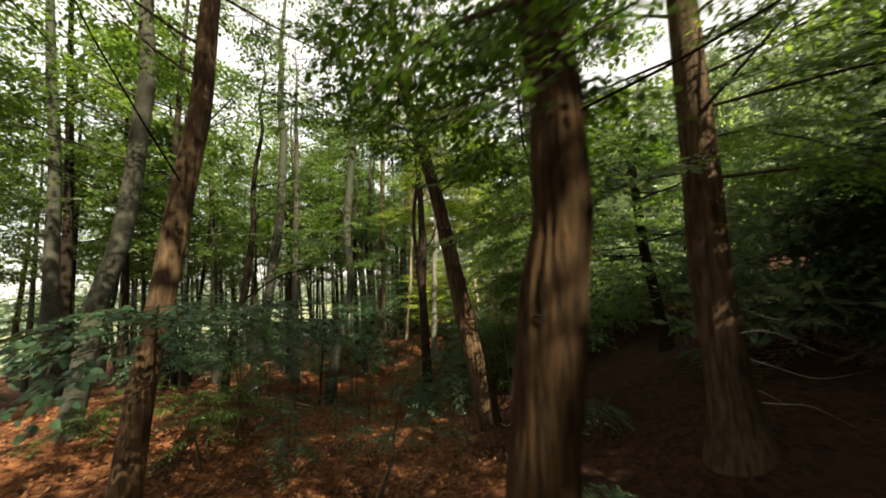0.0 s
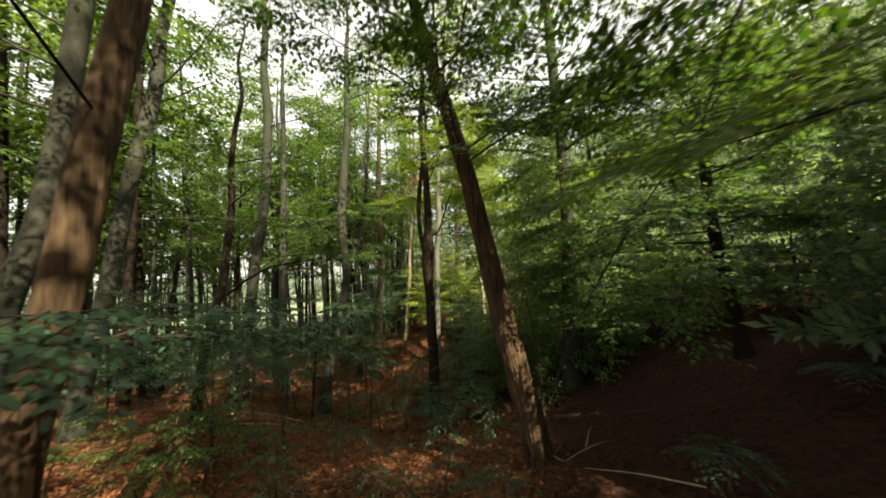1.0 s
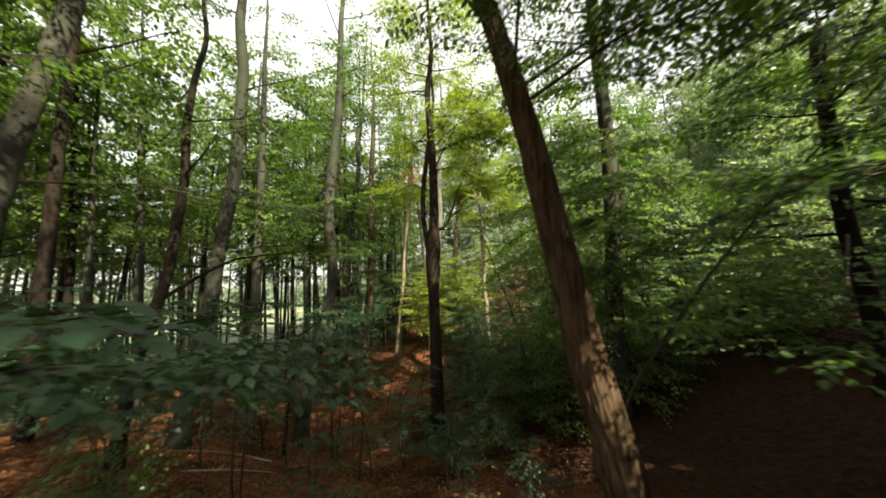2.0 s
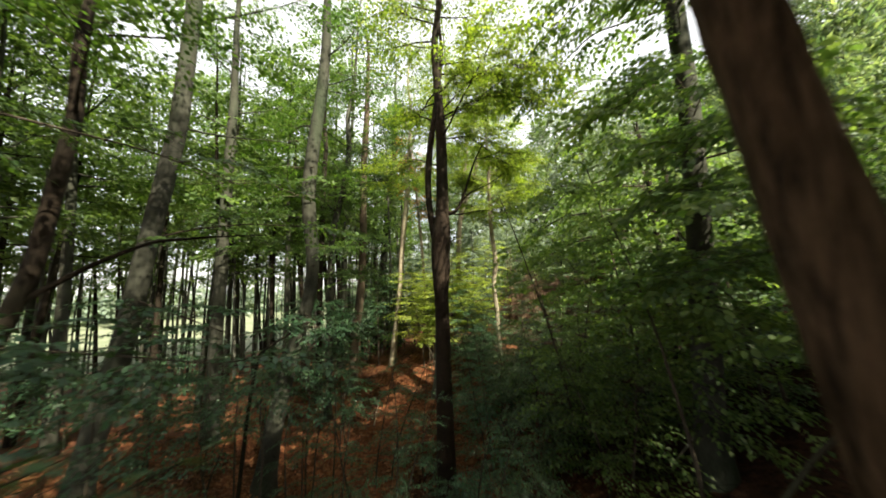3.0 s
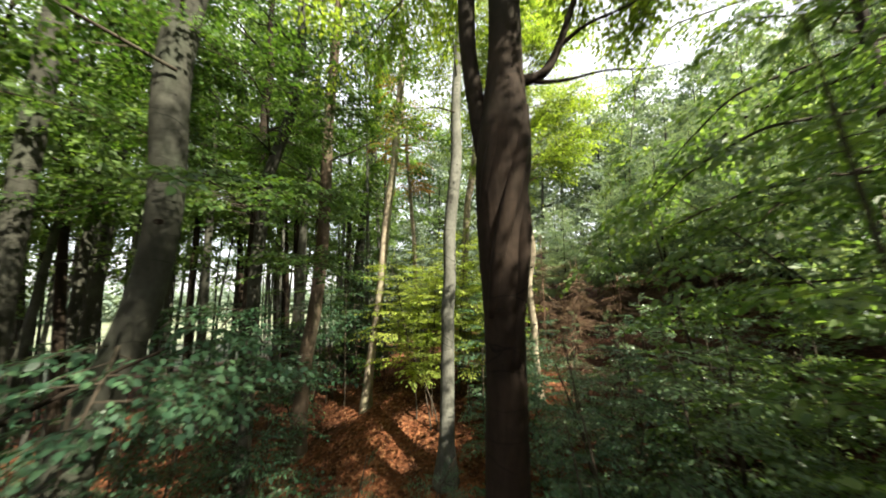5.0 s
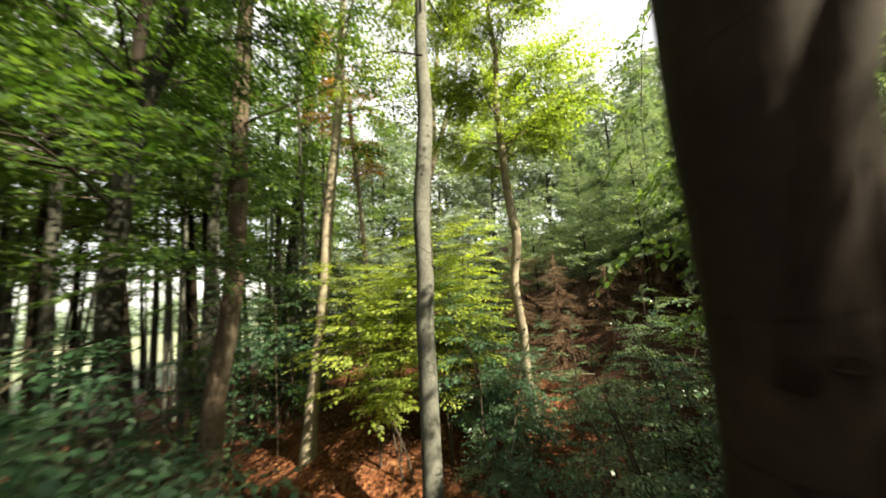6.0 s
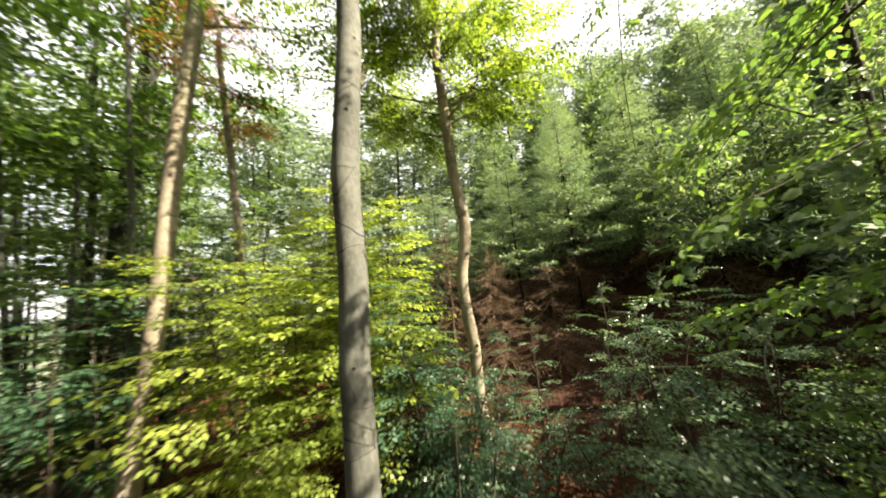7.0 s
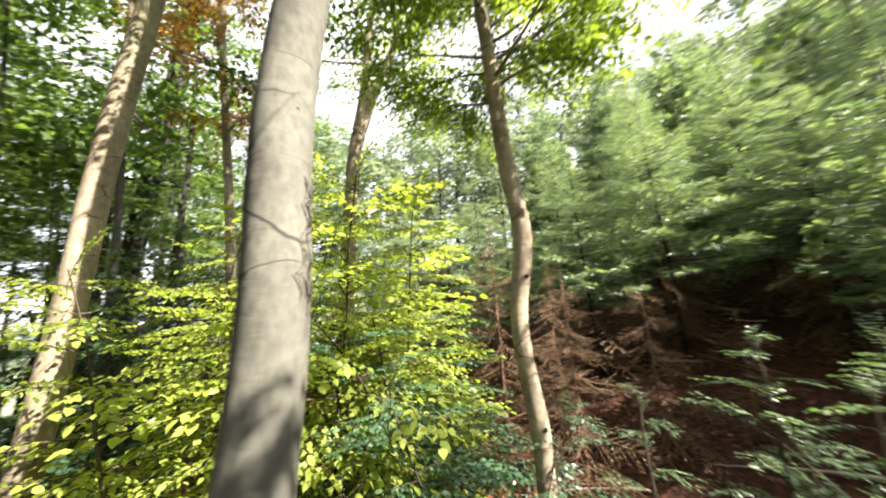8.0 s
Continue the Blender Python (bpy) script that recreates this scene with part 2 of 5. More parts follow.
def ground_z(x, y):
    """The lie of the land: a hollow with a bank to the east, flat fields to the north-west, a wooded hill to the north-east."""
    x, y = np.asarray(x, float), np.asarray(y, float)
    near = sum(-w * np.sqrt((x - a) ** 2 + (y - b) ** 2 + 0.6) for w, (a, b, _) in zip(_w[:-1], _k)) + _w[-1]
    east = np.clip(x * 0.8 + (y - 12) * 0.25, -30, 120)
    far = np.where(east > 0, 16 * (1 - np.exp(-np.clip(east, 0, None) / 22)), 0.0) - 0.8
    r = np.hypot(x, y - 12)
    s = np.clip((r - 14) / 22, 0, 1)
    s = s * s * (3 - 2 * s)
    return near * (1 - s) + far * s + 0.05 * np.sin(1.7 * x + 0.6 * y) * np.sin(1.3 * y - 0.5 * x)


def gz(x, y):
    return float(ground_z(x, y))


def mesh_from(name, verts, faces_flat, sizes, smooth=False):
    """A mesh from flat arrays: vertices (n, 3), loop indices, and the corners of each face."""
    me = bpy.data.meshes.new(name)
    verts = np.ascontiguousarray(verts, np.float32)
    me.vertices.add(len(verts))
    me.vertices.foreach_set("co", verts.ravel())
    me.loops.add(len(faces_flat))
    me.loops.foreach_set("vertex_index", np.ascontiguousarray(faces_flat, np.int32))
    sizes = np.asarray(sizes, np.int32)
    me.polygons.add(len(sizes))
    me.polygons.foreach_set("loop_start", np.concatenate([[0], np.cumsum(sizes)[:-1]]).astype(np.int32))
    if smooth:
        me.polygons.foreach_set("use_smooth", np.ones(len(sizes), bool))
    me.update(calc_edges=True)
    return me


def part(name, me, mat, parent=None, label="", kind=""):
    ob = new(name, me)
    me.materials.clear()
    me.materials.append(mat)
    ob.parent = parent
    return tagged(ob, label=label, kind=kind)


def grid_axis(lo, hi, fine_lo, fine_hi, step):
    inner = np.arange(fine_lo, fine_hi + 1e-6, step)
    out_hi = fine_hi + (hi - fine_hi) * (np.linspace(0, 1, 30)[1:]) ** 2.2
    out_lo = fine_lo + (lo - fine_lo) * (np.linspace(0, 1, 30)[1:]) ** 2.2
    return np.concatenate([out_lo[::-1], inner, out_hi])


gx, gy = grid_axis(-700, 700, -9, 10, 0.16), grid_axis(-500, 900, -1, 24, 0.16)
X, Y = np.meshgrid(gx, gy)
Z = ground_z(X, Y)
rough = np.array([noise.noise((x * 1.3, y * 1.3, 0)) * 0.07 + noise.noise((x * 4.5, y * 4.5, 3)) * 0.03 for x, y in zip(X.ravel(), Y.ravel())])
V = np.stack([X.ravel(), Y.ravel(), Z.ravel() + rough], 1)
nx = len(gx)
i = (np.arange(len(gy) - 1)[:, None] * nx + np.arange(nx - 1)).ravel()
F = np.stack([i, i + 1, i + 1 + nx, i + nx], 1)
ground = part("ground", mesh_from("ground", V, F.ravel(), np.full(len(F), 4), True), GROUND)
tagged(ground, "rust-brown leaf litter over uneven woodland soil", "ground", kind="structure")


# ---- plant kit ----
def tube(pts, radii, sides=12, lumps=0.0, seed=0, caps=True):
    """Vertices, loops and face sizes of a bent round stem."""
    pts, radii = np.asarray(pts, float), np.asarray(radii, float)
    n = len(pts)
    tan = np.gradient(pts, axis=0)
    tan /= np.linalg.norm(tan, axis=1, keepdims=True) + 1e-9
    ref = np.array([1.0, 0, 0]) if abs(tan[0][0]) < 0.8 else np.array([0, 1.0, 0])
    a = np.cross(tan, ref)
    a /= np.linalg.norm(a, axis=1, keepdims=True) + 1e-9
    b = np.cross(tan, a)
    th = np.arange(sides) * 2 * np.pi / sides
    rr = radii[:, None] * np.ones(sides)
    if lumps:
        rng = np.random.default_rng(seed)
        for k in (1, 2, 3, 5):
            ph = rng.uniform(0, 6.28) + np.cumsum(rng.normal(0, 0.25, n))
            rr *= 1 + lumps / k * rng.uniform(0.4, 1) * np.cos(k * th[None, :] + ph[:, None])
    v = pts[:, None] + rr[..., None] * (np.cos(th)[None, :, None] * a[:, None] + np.sin(th)[None, :, None] * b[:, None])
    i0 = (np.arange(n - 1)[:, None] * sides + np.arange(sides)).ravel()
    i1 = (np.arange(n - 1)[:, None] * sides + (np.arange(sides) + 1) % sides).ravel()
    f = np.stack([i0, i1, i1 + sides, i0 + sides], 1).ravel()
    sizes = np.full(len(i0), 4)
    if not caps:
        return v.reshape(-1, 3), f, sizes
    f = np.concatenate([f, np.arange(sides)[::-1], (n - 1) * sides + np.arange(sides)])
    return v.reshape(-1, 3), f, np.append(sizes, [sides, sides])


def smooth_line(pts, step):
    """A finer, rounded line through the given points of (x, y, z, r)."""
    p = np.asarray(pts, float)
    s = np.concatenate([[0], np.cumsum(np.linalg.norm(np.diff(p[:, :3], axis=0), axis=1))])
    q = np.arange(0, s[-1], step)
    out = np.stack([np.interp(q, s, p[:, c]) for c in range(p.shape[1])], 1)
    for _ in range(3):
        out[1:-1] = (out[:-2] + 2 * out[1:-1] + out[2:]) / 4
    return np.vstack([out, p[-1]])


class Heap:
    """Collects pieces of geometry into one mesh."""

    def __init__(self):
        self.v, self.f, self.s, self.n = [], [], [], 0

    def add(self, v, f, s):
        self.v.append(v)
        self.f.append(np.asarray(f) + self.n)
        self.s.append(np.asarray(s))
        self.n += len(v)

    def mesh(self, name, smooth=False):
        return mesh_from(name, np.concatenate(self.v), np.concatenate(self.f), np.concatenate(self.s), smooth)


def leaf_blades(base, way, up, length, width, fine):
    """Pointed oval blades, folded a little along the midrib. Arrays of (n, 3); returns (n, corners, 3)."""
    side = np.cross(way, up)
    side /= np.linalg.norm(side, axis=1, keepdims=True) + 1e-9
    up = np.cross(side, way)
    L, W = length[:, None], width[:, None]
    if fine:
        rows = [(0, 0, 0), (0.28, 0.85, 0.10), (0.66, 0.80, 0.06), (1.0, 0, -0.08), (0.66, -0.80, 0.06), (0.28, -0.85, 0.10)]
    else:
        rows = [(0, 0, 0), (0.45, 1.0, 0.10), (1.0, 0, -0.06), (0.45, -1.0, 0.10)]
    return np.stack([base + way * L * a + side * W * 0.5 * b + up * L * c for a, b, c in rows], 1)


class Spray:
    """A flat, forked shoot with its leaves, pointing along +x, about a metre long: the pattern that branches are hung with."""

    def __init__(self, seed, leaf=0.07, gap=0.055, twigs=9, fine=True, droop=0.12, tilt=0.35, reach=0.42):
        rng = np.random.default_rng(seed)
        self.fine = fine
        stems = []
        q = np.linspace(0, 1, 9)
        wob = np.cumsum(rng.normal(0, 0.012, 9))
        main = np.stack([q, wob - wob[0], 0.06 * np.sin(q * 3) - droop * q**2], 1)
        stems.append((main, 0.007, 0.25))
        for k in range(twigs):
            t = 0.12 + 0.82 * (k + rng.uniform(0, 0.6)) / twigs
            sgn = 1 if k % 2 else -1
            o = np.array([np.interp(t, q, main[:, c]) for c in range(3)])
            ang = sgn * rng.uniform(0.55, 0.95)
            ln = reach * rng.uniform(0.55, 1.0) * (1.15 - 0.75 * abs(t - 0.42))
            u = np.linspace(0, 1, 5)
            tw = o + np.stack([u * ln * math.cos(ang) + 0.06 * u**2 * ln, u * ln * math.sin(ang), -droop * 0.8 * ln * u**2 + rng.normal(0, 0.05) * u * ln], 1)
            stems.append((tw, 0.0035, 0.05))
        base, way, up = [], [], []
        heap = Heap()
        for pts, r, first in stems:
            thin = pts[::3] if len(pts) > 5 else pts[::4]
            if r > 0.005 or leaf < 0.08:
                heap.add(*tube(thin, np.linspace(r, r * 0.35, len(thin)), 3, caps=False))
            ln = np.linalg.norm(np.diff(pts, axis=0), axis=1).sum()
            count = max(2, int(ln * (1 - first) / gap))
            for j in range(count):
                t = first + (1 - first) * (j + rng.uniform(0, 0.5)) / count
                x = t * (len(pts) - 1)
                a = min(int(x), len(pts) - 2)
                tan = pts[a + 1] - pts[a]
                p = pts[a] + tan * (x - a)
                tan = tan / np.linalg.norm(tan)
                sgn = 1 if j % 2 else -1
                ang = sgn * rng.uniform(0.5, 1.15) if j < count - 1 else rng.normal(0, 0.2)
                c, s = math.cos(ang), math.sin(ang)
                w = np.array([tan[0] * c - tan[1] * s, tan[0] * s + tan[1] * c, tan[2] - rng.uniform(0.0, 0.45)])
                base.append(p)
                way.append(w / np.linalg.norm(w))
                up.append(rng.normal(0, tilt, 3) + (0, 0, 1))
        n = len(base)
        ln = leaf * rng.uniform(0.7, 1.15, n)
        self.blades = leaf_blades(np.array(base), np.array(way), np.array(up), ln, ln * rng.uniform(0.55, 0.72, n), fine)
        self.twig = (np.concatenate(heap.v), np.concatenate(heap.f), np.concatenate(heap.s))


class Needles(Spray):
    """A flat conifer branch: side shoots set with short needles."""

    def __init__(self, seed, shoots=13, needle=0.10, dens=7, bare=0.0, droop=0.18, slim=0.3):
        rng = np.random.default_rng(seed)
        self.fine = False
        q = np.linspace(0, 1, 7)
        main = np.stack([q, 0 * q, -droop * q + 0.7 * droop * q**2], 1)
        heap = Heap()
        heap.add(*tube(main[::2], np.linspace(0.012, 0.003, 4), 3, caps=False))
        base, way, up = [], [], []
        stems = [(main, 0.3, 16)]
        for k in range(shoots):
            t = 0.1 + 0.85 * k / shoots
            o = np.array([np.interp(t, q, main[:, c]) for c in range(3)])
            sgn = 1 if k % 2 else -1
            ang = sgn * rng.uniform(0.7, 1.05)
            ln = (0.46 * (1 - t) + 0.1) * rng.uniform(0.7, 1.1)
            u = np.linspace(0, 1, 4)
            tw = o + np.stack([u * ln * math.cos(ang), u * ln * math.sin(ang), -0.22 * ln * u], 1)
            if bare:
                heap.add(*tube(tw[::3], np.linspace(0.005, 0.002, 2), 3, caps=False))
            if rng.uniform() >= bare:
                stems.append((tw, 0.02, dens))
        for pts, first, count in stems:
            for j in range(count):
                t = first + (1 - first) * (j + rng.uniform(0, 1)) / count
                x = t * (len(pts) - 1)
                a = min(int(x), len(pts) - 2)
                tan = pts[a + 1] - pts[a]
                p = pts[a] + tan * (x - a)
                tan = tan / np.linalg.norm(tan)
                w = tan * 0.9 + rng.normal(0, 0.55, 3)
                base.append(p)
                way.append(w / np.linalg.norm(w))
                up.append(rng.normal(0, 1, 3))
        n = len(base)
        ln = needle * rng.uniform(0.7, 1.3, n)
        self.blades = leaf_blades(np.array(base), np.array(way), np.array(up), ln, ln * slim, False)
        self.twig = (np.concatenate(heap.v), np.concatenate(heap.f), np.concatenate(heap.s))


# the clear line through the wood, kept free of leaves
LANE = np.array([(2.3, 0.4, 3.77), (1.6, 1.72, 3.77), (0.8, 3.1, 3.7), (-0.06, 5.4, 3.54), (-0.27, 6.8, 3.5), (-0.5, 8, 3.5), (-0.76, 9.5, 3.46), (-1.25, 11.35, 3.5), (-1.45, 12.6, 3.56), (-1.38, 13.46, 3.56), (-1.1, 14.27, 3.65), (-0.6, 14.84, 3.77), (-0.2, 15.3, 3.85)])


def lane_distance(p):
    """The distance of points (n, 3) from the clear line."""
    best = np.full(len(p), 1e9)
    for a, b in zip(LANE[:-1], LANE[1:]):
        d = b - a
        t = np.clip(((p - a) @ d) / (d @ d), 0, 1)
        best = np.minimum(best, np.linalg.norm(p - a - t[:, None] * d, axis=1))
    return best


def turn_to(way, roll=0.0):
    """Rotation that lays +x along way, with +z as near to up as it goes."""
    w = np.asarray(way, float) / np.linalg.norm(way)
    s = np.cross((0, 0, 1), w)
    s = s / np.linalg.norm(s) if np.linalg.norm(s) > 1e-3 else np.array([0, 1.0, 0])
    u = np.cross(w, s)
    c, k = math.cos(roll), math.sin(roll)
    s, u = c * s + k * u, c * u - k * s
    return np.stack([w, s, u], 1)


class Foliage:
    """Leaves and twigs of one plant, in its own coordinates round the base."""

    def __init__(self, base=(0, 0, 0), keep=0.45):
        self.base, self.keep = np.array(base, float), keep
        self.blades, self.twigs = {True: [], False: []}, Heap()

    def hang(self, spray, at, way, size, roll=0.0):
        m = turn_to(way, roll) * size
        b = spray.blades @ m.T + np.asarray(at, float)
        if self.keep:
            b = b[lane_distance(b.mean(1) + self.base) > self.keep]
        self.blades[spray.fine].append(b)
        v, f, s = spray.twig
        v = v @ m.T + np.asarray(at, float)
        if not self.keep or lane_distance(v + self.base).min() > self.keep * 0.7:
            self.twigs.add(v, f, s)

    def make(self, root, mat, leaf_name="crown", twig_mat=None, label=""):
        heap = Heap()
        for fine, some in self.blades.items():
            if some:
                b = np.concatenate(some)
                k = b.shape[1]
                heap.add(b.reshape(-1, 3), np.arange(len(b) * k), np.full(len(b), k))
        if heap.n:
            part(leaf_name, heap.mesh(leaf_name), mat, root, label, kind="stuff")
        if self.twigs.n:
            part("branchwork", self.twigs.mesh("branchwork", True), twig_mat or TWIG, root, kind="stuff")


FINE = [Spray(k, 0.075, 0.05, 10) for k in range(5)]
FINE_DROOP = [Spray(20 + k, 0.075, 0.05, 10, droop=0.4, tilt=0.5) for k in range(4)]
SHRUB = [Spray(30 + k, 0.078, 0.052, 10, fine=False, droop=0.15 if k % 2 else 0.35, tilt=0.45) for k in range(6)]
MEDIUM = [Spray(40 + k, 0.085, 0.075, 9, fine=False, tilt=0.45) for k in range(5)]
COARSE = [Spray(60 + k, 0.18, 0.155, 8, fine=False, droop=0.2, tilt=0.6, reach=0.5) for k in range(5)]
CROWN = [Spray(66 + k, 0.125, 0.085, 8, fine=False, droop=0.2, tilt=0.6, reach=0.5) for k in range(5)]
HAZEL = [Spray(50 + k, 0.115, 0.075, 9, droop=0.3, tilt=0.45) for k in range(4)]
SPRUCE_BIG = [Needles(85 + k, 10, 0.15, 7) for k in range(3)]
SPRUCE_FAR = [Needles(95 + k, 8, 0.2, 5) for k in range(3)]
SPRUCE = [Needles(80 + k, 15, 0.085, 15, slim=0.2) for k in range(3)]
SPRUCE_DEAD = [Needles(90 + k, 18, 0.05, 8, 0.2, 0.28) for k in range(3)]


def root_at(name, x, y, z, label, category, group=""):
    ob = new(name)
    ob.location = (x, y, z)
    return tagged(ob, label, category, group)


def limb_line(rng, start, az, rise, length, r, bend=0.25):
    """A limb that leaves the trunk and bends: (x, y, z, r) points."""
    n = 7
    u = np.linspace(0, 1, n)
    a = az + np.cumsum(rng.normal(0, 0.10, n))
    up = rise + bend * (u - 0.5) + rng.normal(0, 0.05, n)
    step = length / (n - 1)
    d = np.stack([np.cos(a) * np.cos(up), np.sin(a) * np.cos(up), np.sin(up)], 1) * step
    p = np.vstack([start, start + np.cumsum(d[1:], axis=0)])
    return np.column_stack([p, r * (1 - 0.82 * u)])


def grow_tree(name, label, pts, height, bark, leaf, seed, limbs=22, crown_from=6.0, limb_len=(1.4, 3.0), sprays=8, spray_size=(0.7, 1.2), patterns=None,
              group="woodland trees", flare=1.5, lean=0.0, extra=(), aim=None, keep=0.45, stems=(), low=0, rise=(0.05, 0.7), ridge=0.0):
    """A tree from its trunk's line of (x, y, z, r) in the world: the line is carried down to the soil and up to its height, and limbs with leafy sprays are set on it.
    aim: (azimuth, spread) of the limbs in degrees; low: the number of level shoots set below the crown."""
    rng = np.random.default_rng(seed)
    patterns = patterns or MEDIUM
    p = np.array(pts, float)
    a, b = p[0], p[1]
    slope = (b[:2] - a[:2]) / max(b[2] - a[2], 0.1) * 0.6
    g = gz(*a[:2])
    if a[2] > g:
        xy = a[:2] - slope * (a[2] - g)
        g = gz(*xy)
        low_part = [(*xy, g - 0.25, a[3] * flare * 1.15), (*xy, g + 0.03, a[3] * flare), (*(xy + slope * 0.25), g + 0.3, a[3] * (1 + (flare - 1) * 0.35))]
        p = np.vstack([[r for r in low_part if r[2] < a[2] - 0.05], p])
    base = np.array([p[0][0], p[0][1], gz(p[0][0], p[0][1])])
    top = p[-1]
    if height > top[2]:
        n = 6
        d = (p[-1][:2] - p[-2][:2]) / max(p[-1][2] - p[-2][2], 0.1) * 0.5
        for k in range(1, n + 1):
            u = k / n
            h = top[2] + (height - top[2]) * u
            p = np.vstack([p, [*(top[:2] + d * (h - top[2]) * (1 - 0.5 * u) + rng.normal(0, 0.06, 2)), h, top[3] * (1 - 0.85 * u)]])
    line = smooth_line(p - [*base, 0], 0.13)
    root = root_at(name, *base, label, "tree", group)
    if ridge:                                        # furrows cut into the bark
        fine = smooth_line(p - [*base, 0], 0.05)
        v, f, s = tube(fine[:, :3], fine[:, 3], 96, 0.05, seed)
        th = np.tile(np.arange(96) * 2 * np.pi / 96, len(fine))
        out = v - np.repeat(fine[:, :3], 96, axis=0)
        out /= np.linalg.norm(out, axis=1, keepdims=True)
        cut = np.array([abs(noise.noise((9 * math.cos(a), 9 * math.sin(a), 1.3 * z + seed))) + 0.5 * noise.noise((20 * math.cos(a), 20 * math.sin(a), 4 * z)) for a, z in zip(th, v[:, 2])])
        part("trunk", mesh_from("trunk", v + out * (ridge * (2.2 * cut - 0.6))[:, None], f, s, True), bark, root)
    else:
        part("trunk", mesh_from("trunk", *tube(line[:, :3], line[:, 3], 20, 0.05, seed), True), bark, root)
    fol = Foliage(base, keep)
    for stem in stems:
        s = smooth_line(np.array(stem) - [*base, 0], 0.12)
        part("stem", mesh_from("stem", *tube(s[:, :3], s[:, 3], 12, 0.05, seed + 1), True), bark, root)
    for br in extra:
        s = smooth_line(np.array(br) - [*base, 0], 0.08)
        part("branch", mesh_from("branch", *tube(s[:, :3], s[:, 3], 8, 0.05, seed + 2), True), bark, root)
    zs = line[:, 2]
    for k in range(limbs):
        u = (k + rng.uniform(0, 0.8)) / limbs
        z = crown_from - base[2] + (height - crown_from - 0.4) * u
        if z > zs[-1]:
            continue
        o = np.array([np.interp(z, zs, line[:, c]) for c in range(4)])
        az = rng.uniform(0, 2 * np.pi) if aim is None else radians(aim[0] + rng.uniform(-aim[1], aim[1]))
        ln = rng.uniform(*limb_len) * (1.1 - 0.55 * u)
        limb = limb_line(rng, o[:3], az, rng.uniform(*rise), ln, min(o[3] * 0.3, 0.022))
        if keep and lane_distance(limb[:, :3] + base).min() < 0.6:
            continue
        part("limb", mesh_from("limb", *tube(limb[:, :3], limb[:, 3], 7), True), bark, root)
        for j in range(sprays):
            t = 0.25 + 0.75 * (j + rng.uniform(0, 0.8)) / sprays
            q = np.array([np.interp(t, np.linspace(0, 1, 7), limb[:, c]) for c in range(3)])
            turn = az + rng.choice([-1, 1]) * rng.uniform(0.1, 1.3)
            fol.hang(patterns[rng.integers(len(patterns))], q, (math.cos(turn), math.sin(turn), rng.uniform(-0.35, 0.35)), rng.uniform(*spray_size), rng.normal(0, 0.3))
    for k in range(low):
        z = rng.uniform(2.2, crown_from - base[2])
        o = np.array([np.interp(z, zs, line[:, c]) for c in range(4)])
        az = rng.uniform(0, 2 * np.pi)
        fol.hang(patterns[rng.integers(len(patterns))], o[:3], (math.cos(az), math.sin(az), 0.1), rng.uniform(*spray_size), rng.normal(0, 0.2))
    fol.make(root, leaf)
    return root


def sapling(x, y, top, label, seed, leaf=None, sprays=16, spread=0.9, patterns=None, from_z=0.5, lean=(0, 0), name="beech_sapling", r=0.018, keep=0.4, tilt=(-0.1, 0.3), stems=1, group="saplings", tier=4):
    """A young tree: thin stems with level tiers of leafy shoots. top: height of its tip in the world."""
    rng = np.random.default_rng(seed)
    g = gz(x, y)
    root = root_at(name, x, y, g, label, "sapling", group)
    h = top - g
    fol = Foliage((x, y, g), keep)
    patterns = patterns or SHRUB
    for s in range(stems):
        n = 8
        u = np.linspace(0, 1, n)
        ox, oy = (rng.normal(0, 0.12, 2) if stems > 1 else (0, 0))
        hh = h * (1 if s == 0 else rng.uniform(0.65, 1))
        lx, ly = np.array(lean) + (rng.normal(0, 0.22, 2) if stems > 1 else 0)
        wob = np.cumsum(rng.normal(0, 0.02, (n, 2)), axis=0)
        line = np.column_stack([ox + lx * h * u**1.5 + wob[:, 0], oy + ly * h * u**1.5 + wob[:, 1], hh * u - 0.1, r * (1.1 - 0.85 * u)])
        line = smooth_line(line, 0.1)
        part("stem", mesh_from("stem", *tube(line[:, :3], line[:, 3], 7, 0.04, seed), True), TWIG, root)
        for k in range(sprays):
            z = from_z + (hh - from_z) * ((k // tier) * tier + rng.uniform(0, 0.35) * tier) / sprays
            if z <= 0:
                continue
            o = np.array([np.interp(z, line[:, 2], line[:, c]) for c in range(3)])
            az = k * 2.4 + rng.uniform(-0.5, 0.5)
            size = spread * rng.uniform(0.65, 1.1) * (1.05 - 0.6 * (z / hh) ** 2)
            fol.hang(patterns[rng.integers(len(patterns))], o, (math.cos(az), math.sin(az), rng.uniform(*tilt)), size, rng.normal(0, 0.15))
        tip = line[-1][:3]
        fol.hang(patterns[0], tip - (0, 0, 0.12), (0.25, 0.1, 1), 0.35 * spread)
    fol.make(root, leaf or LEAF_LOW, "foliage")
    return root


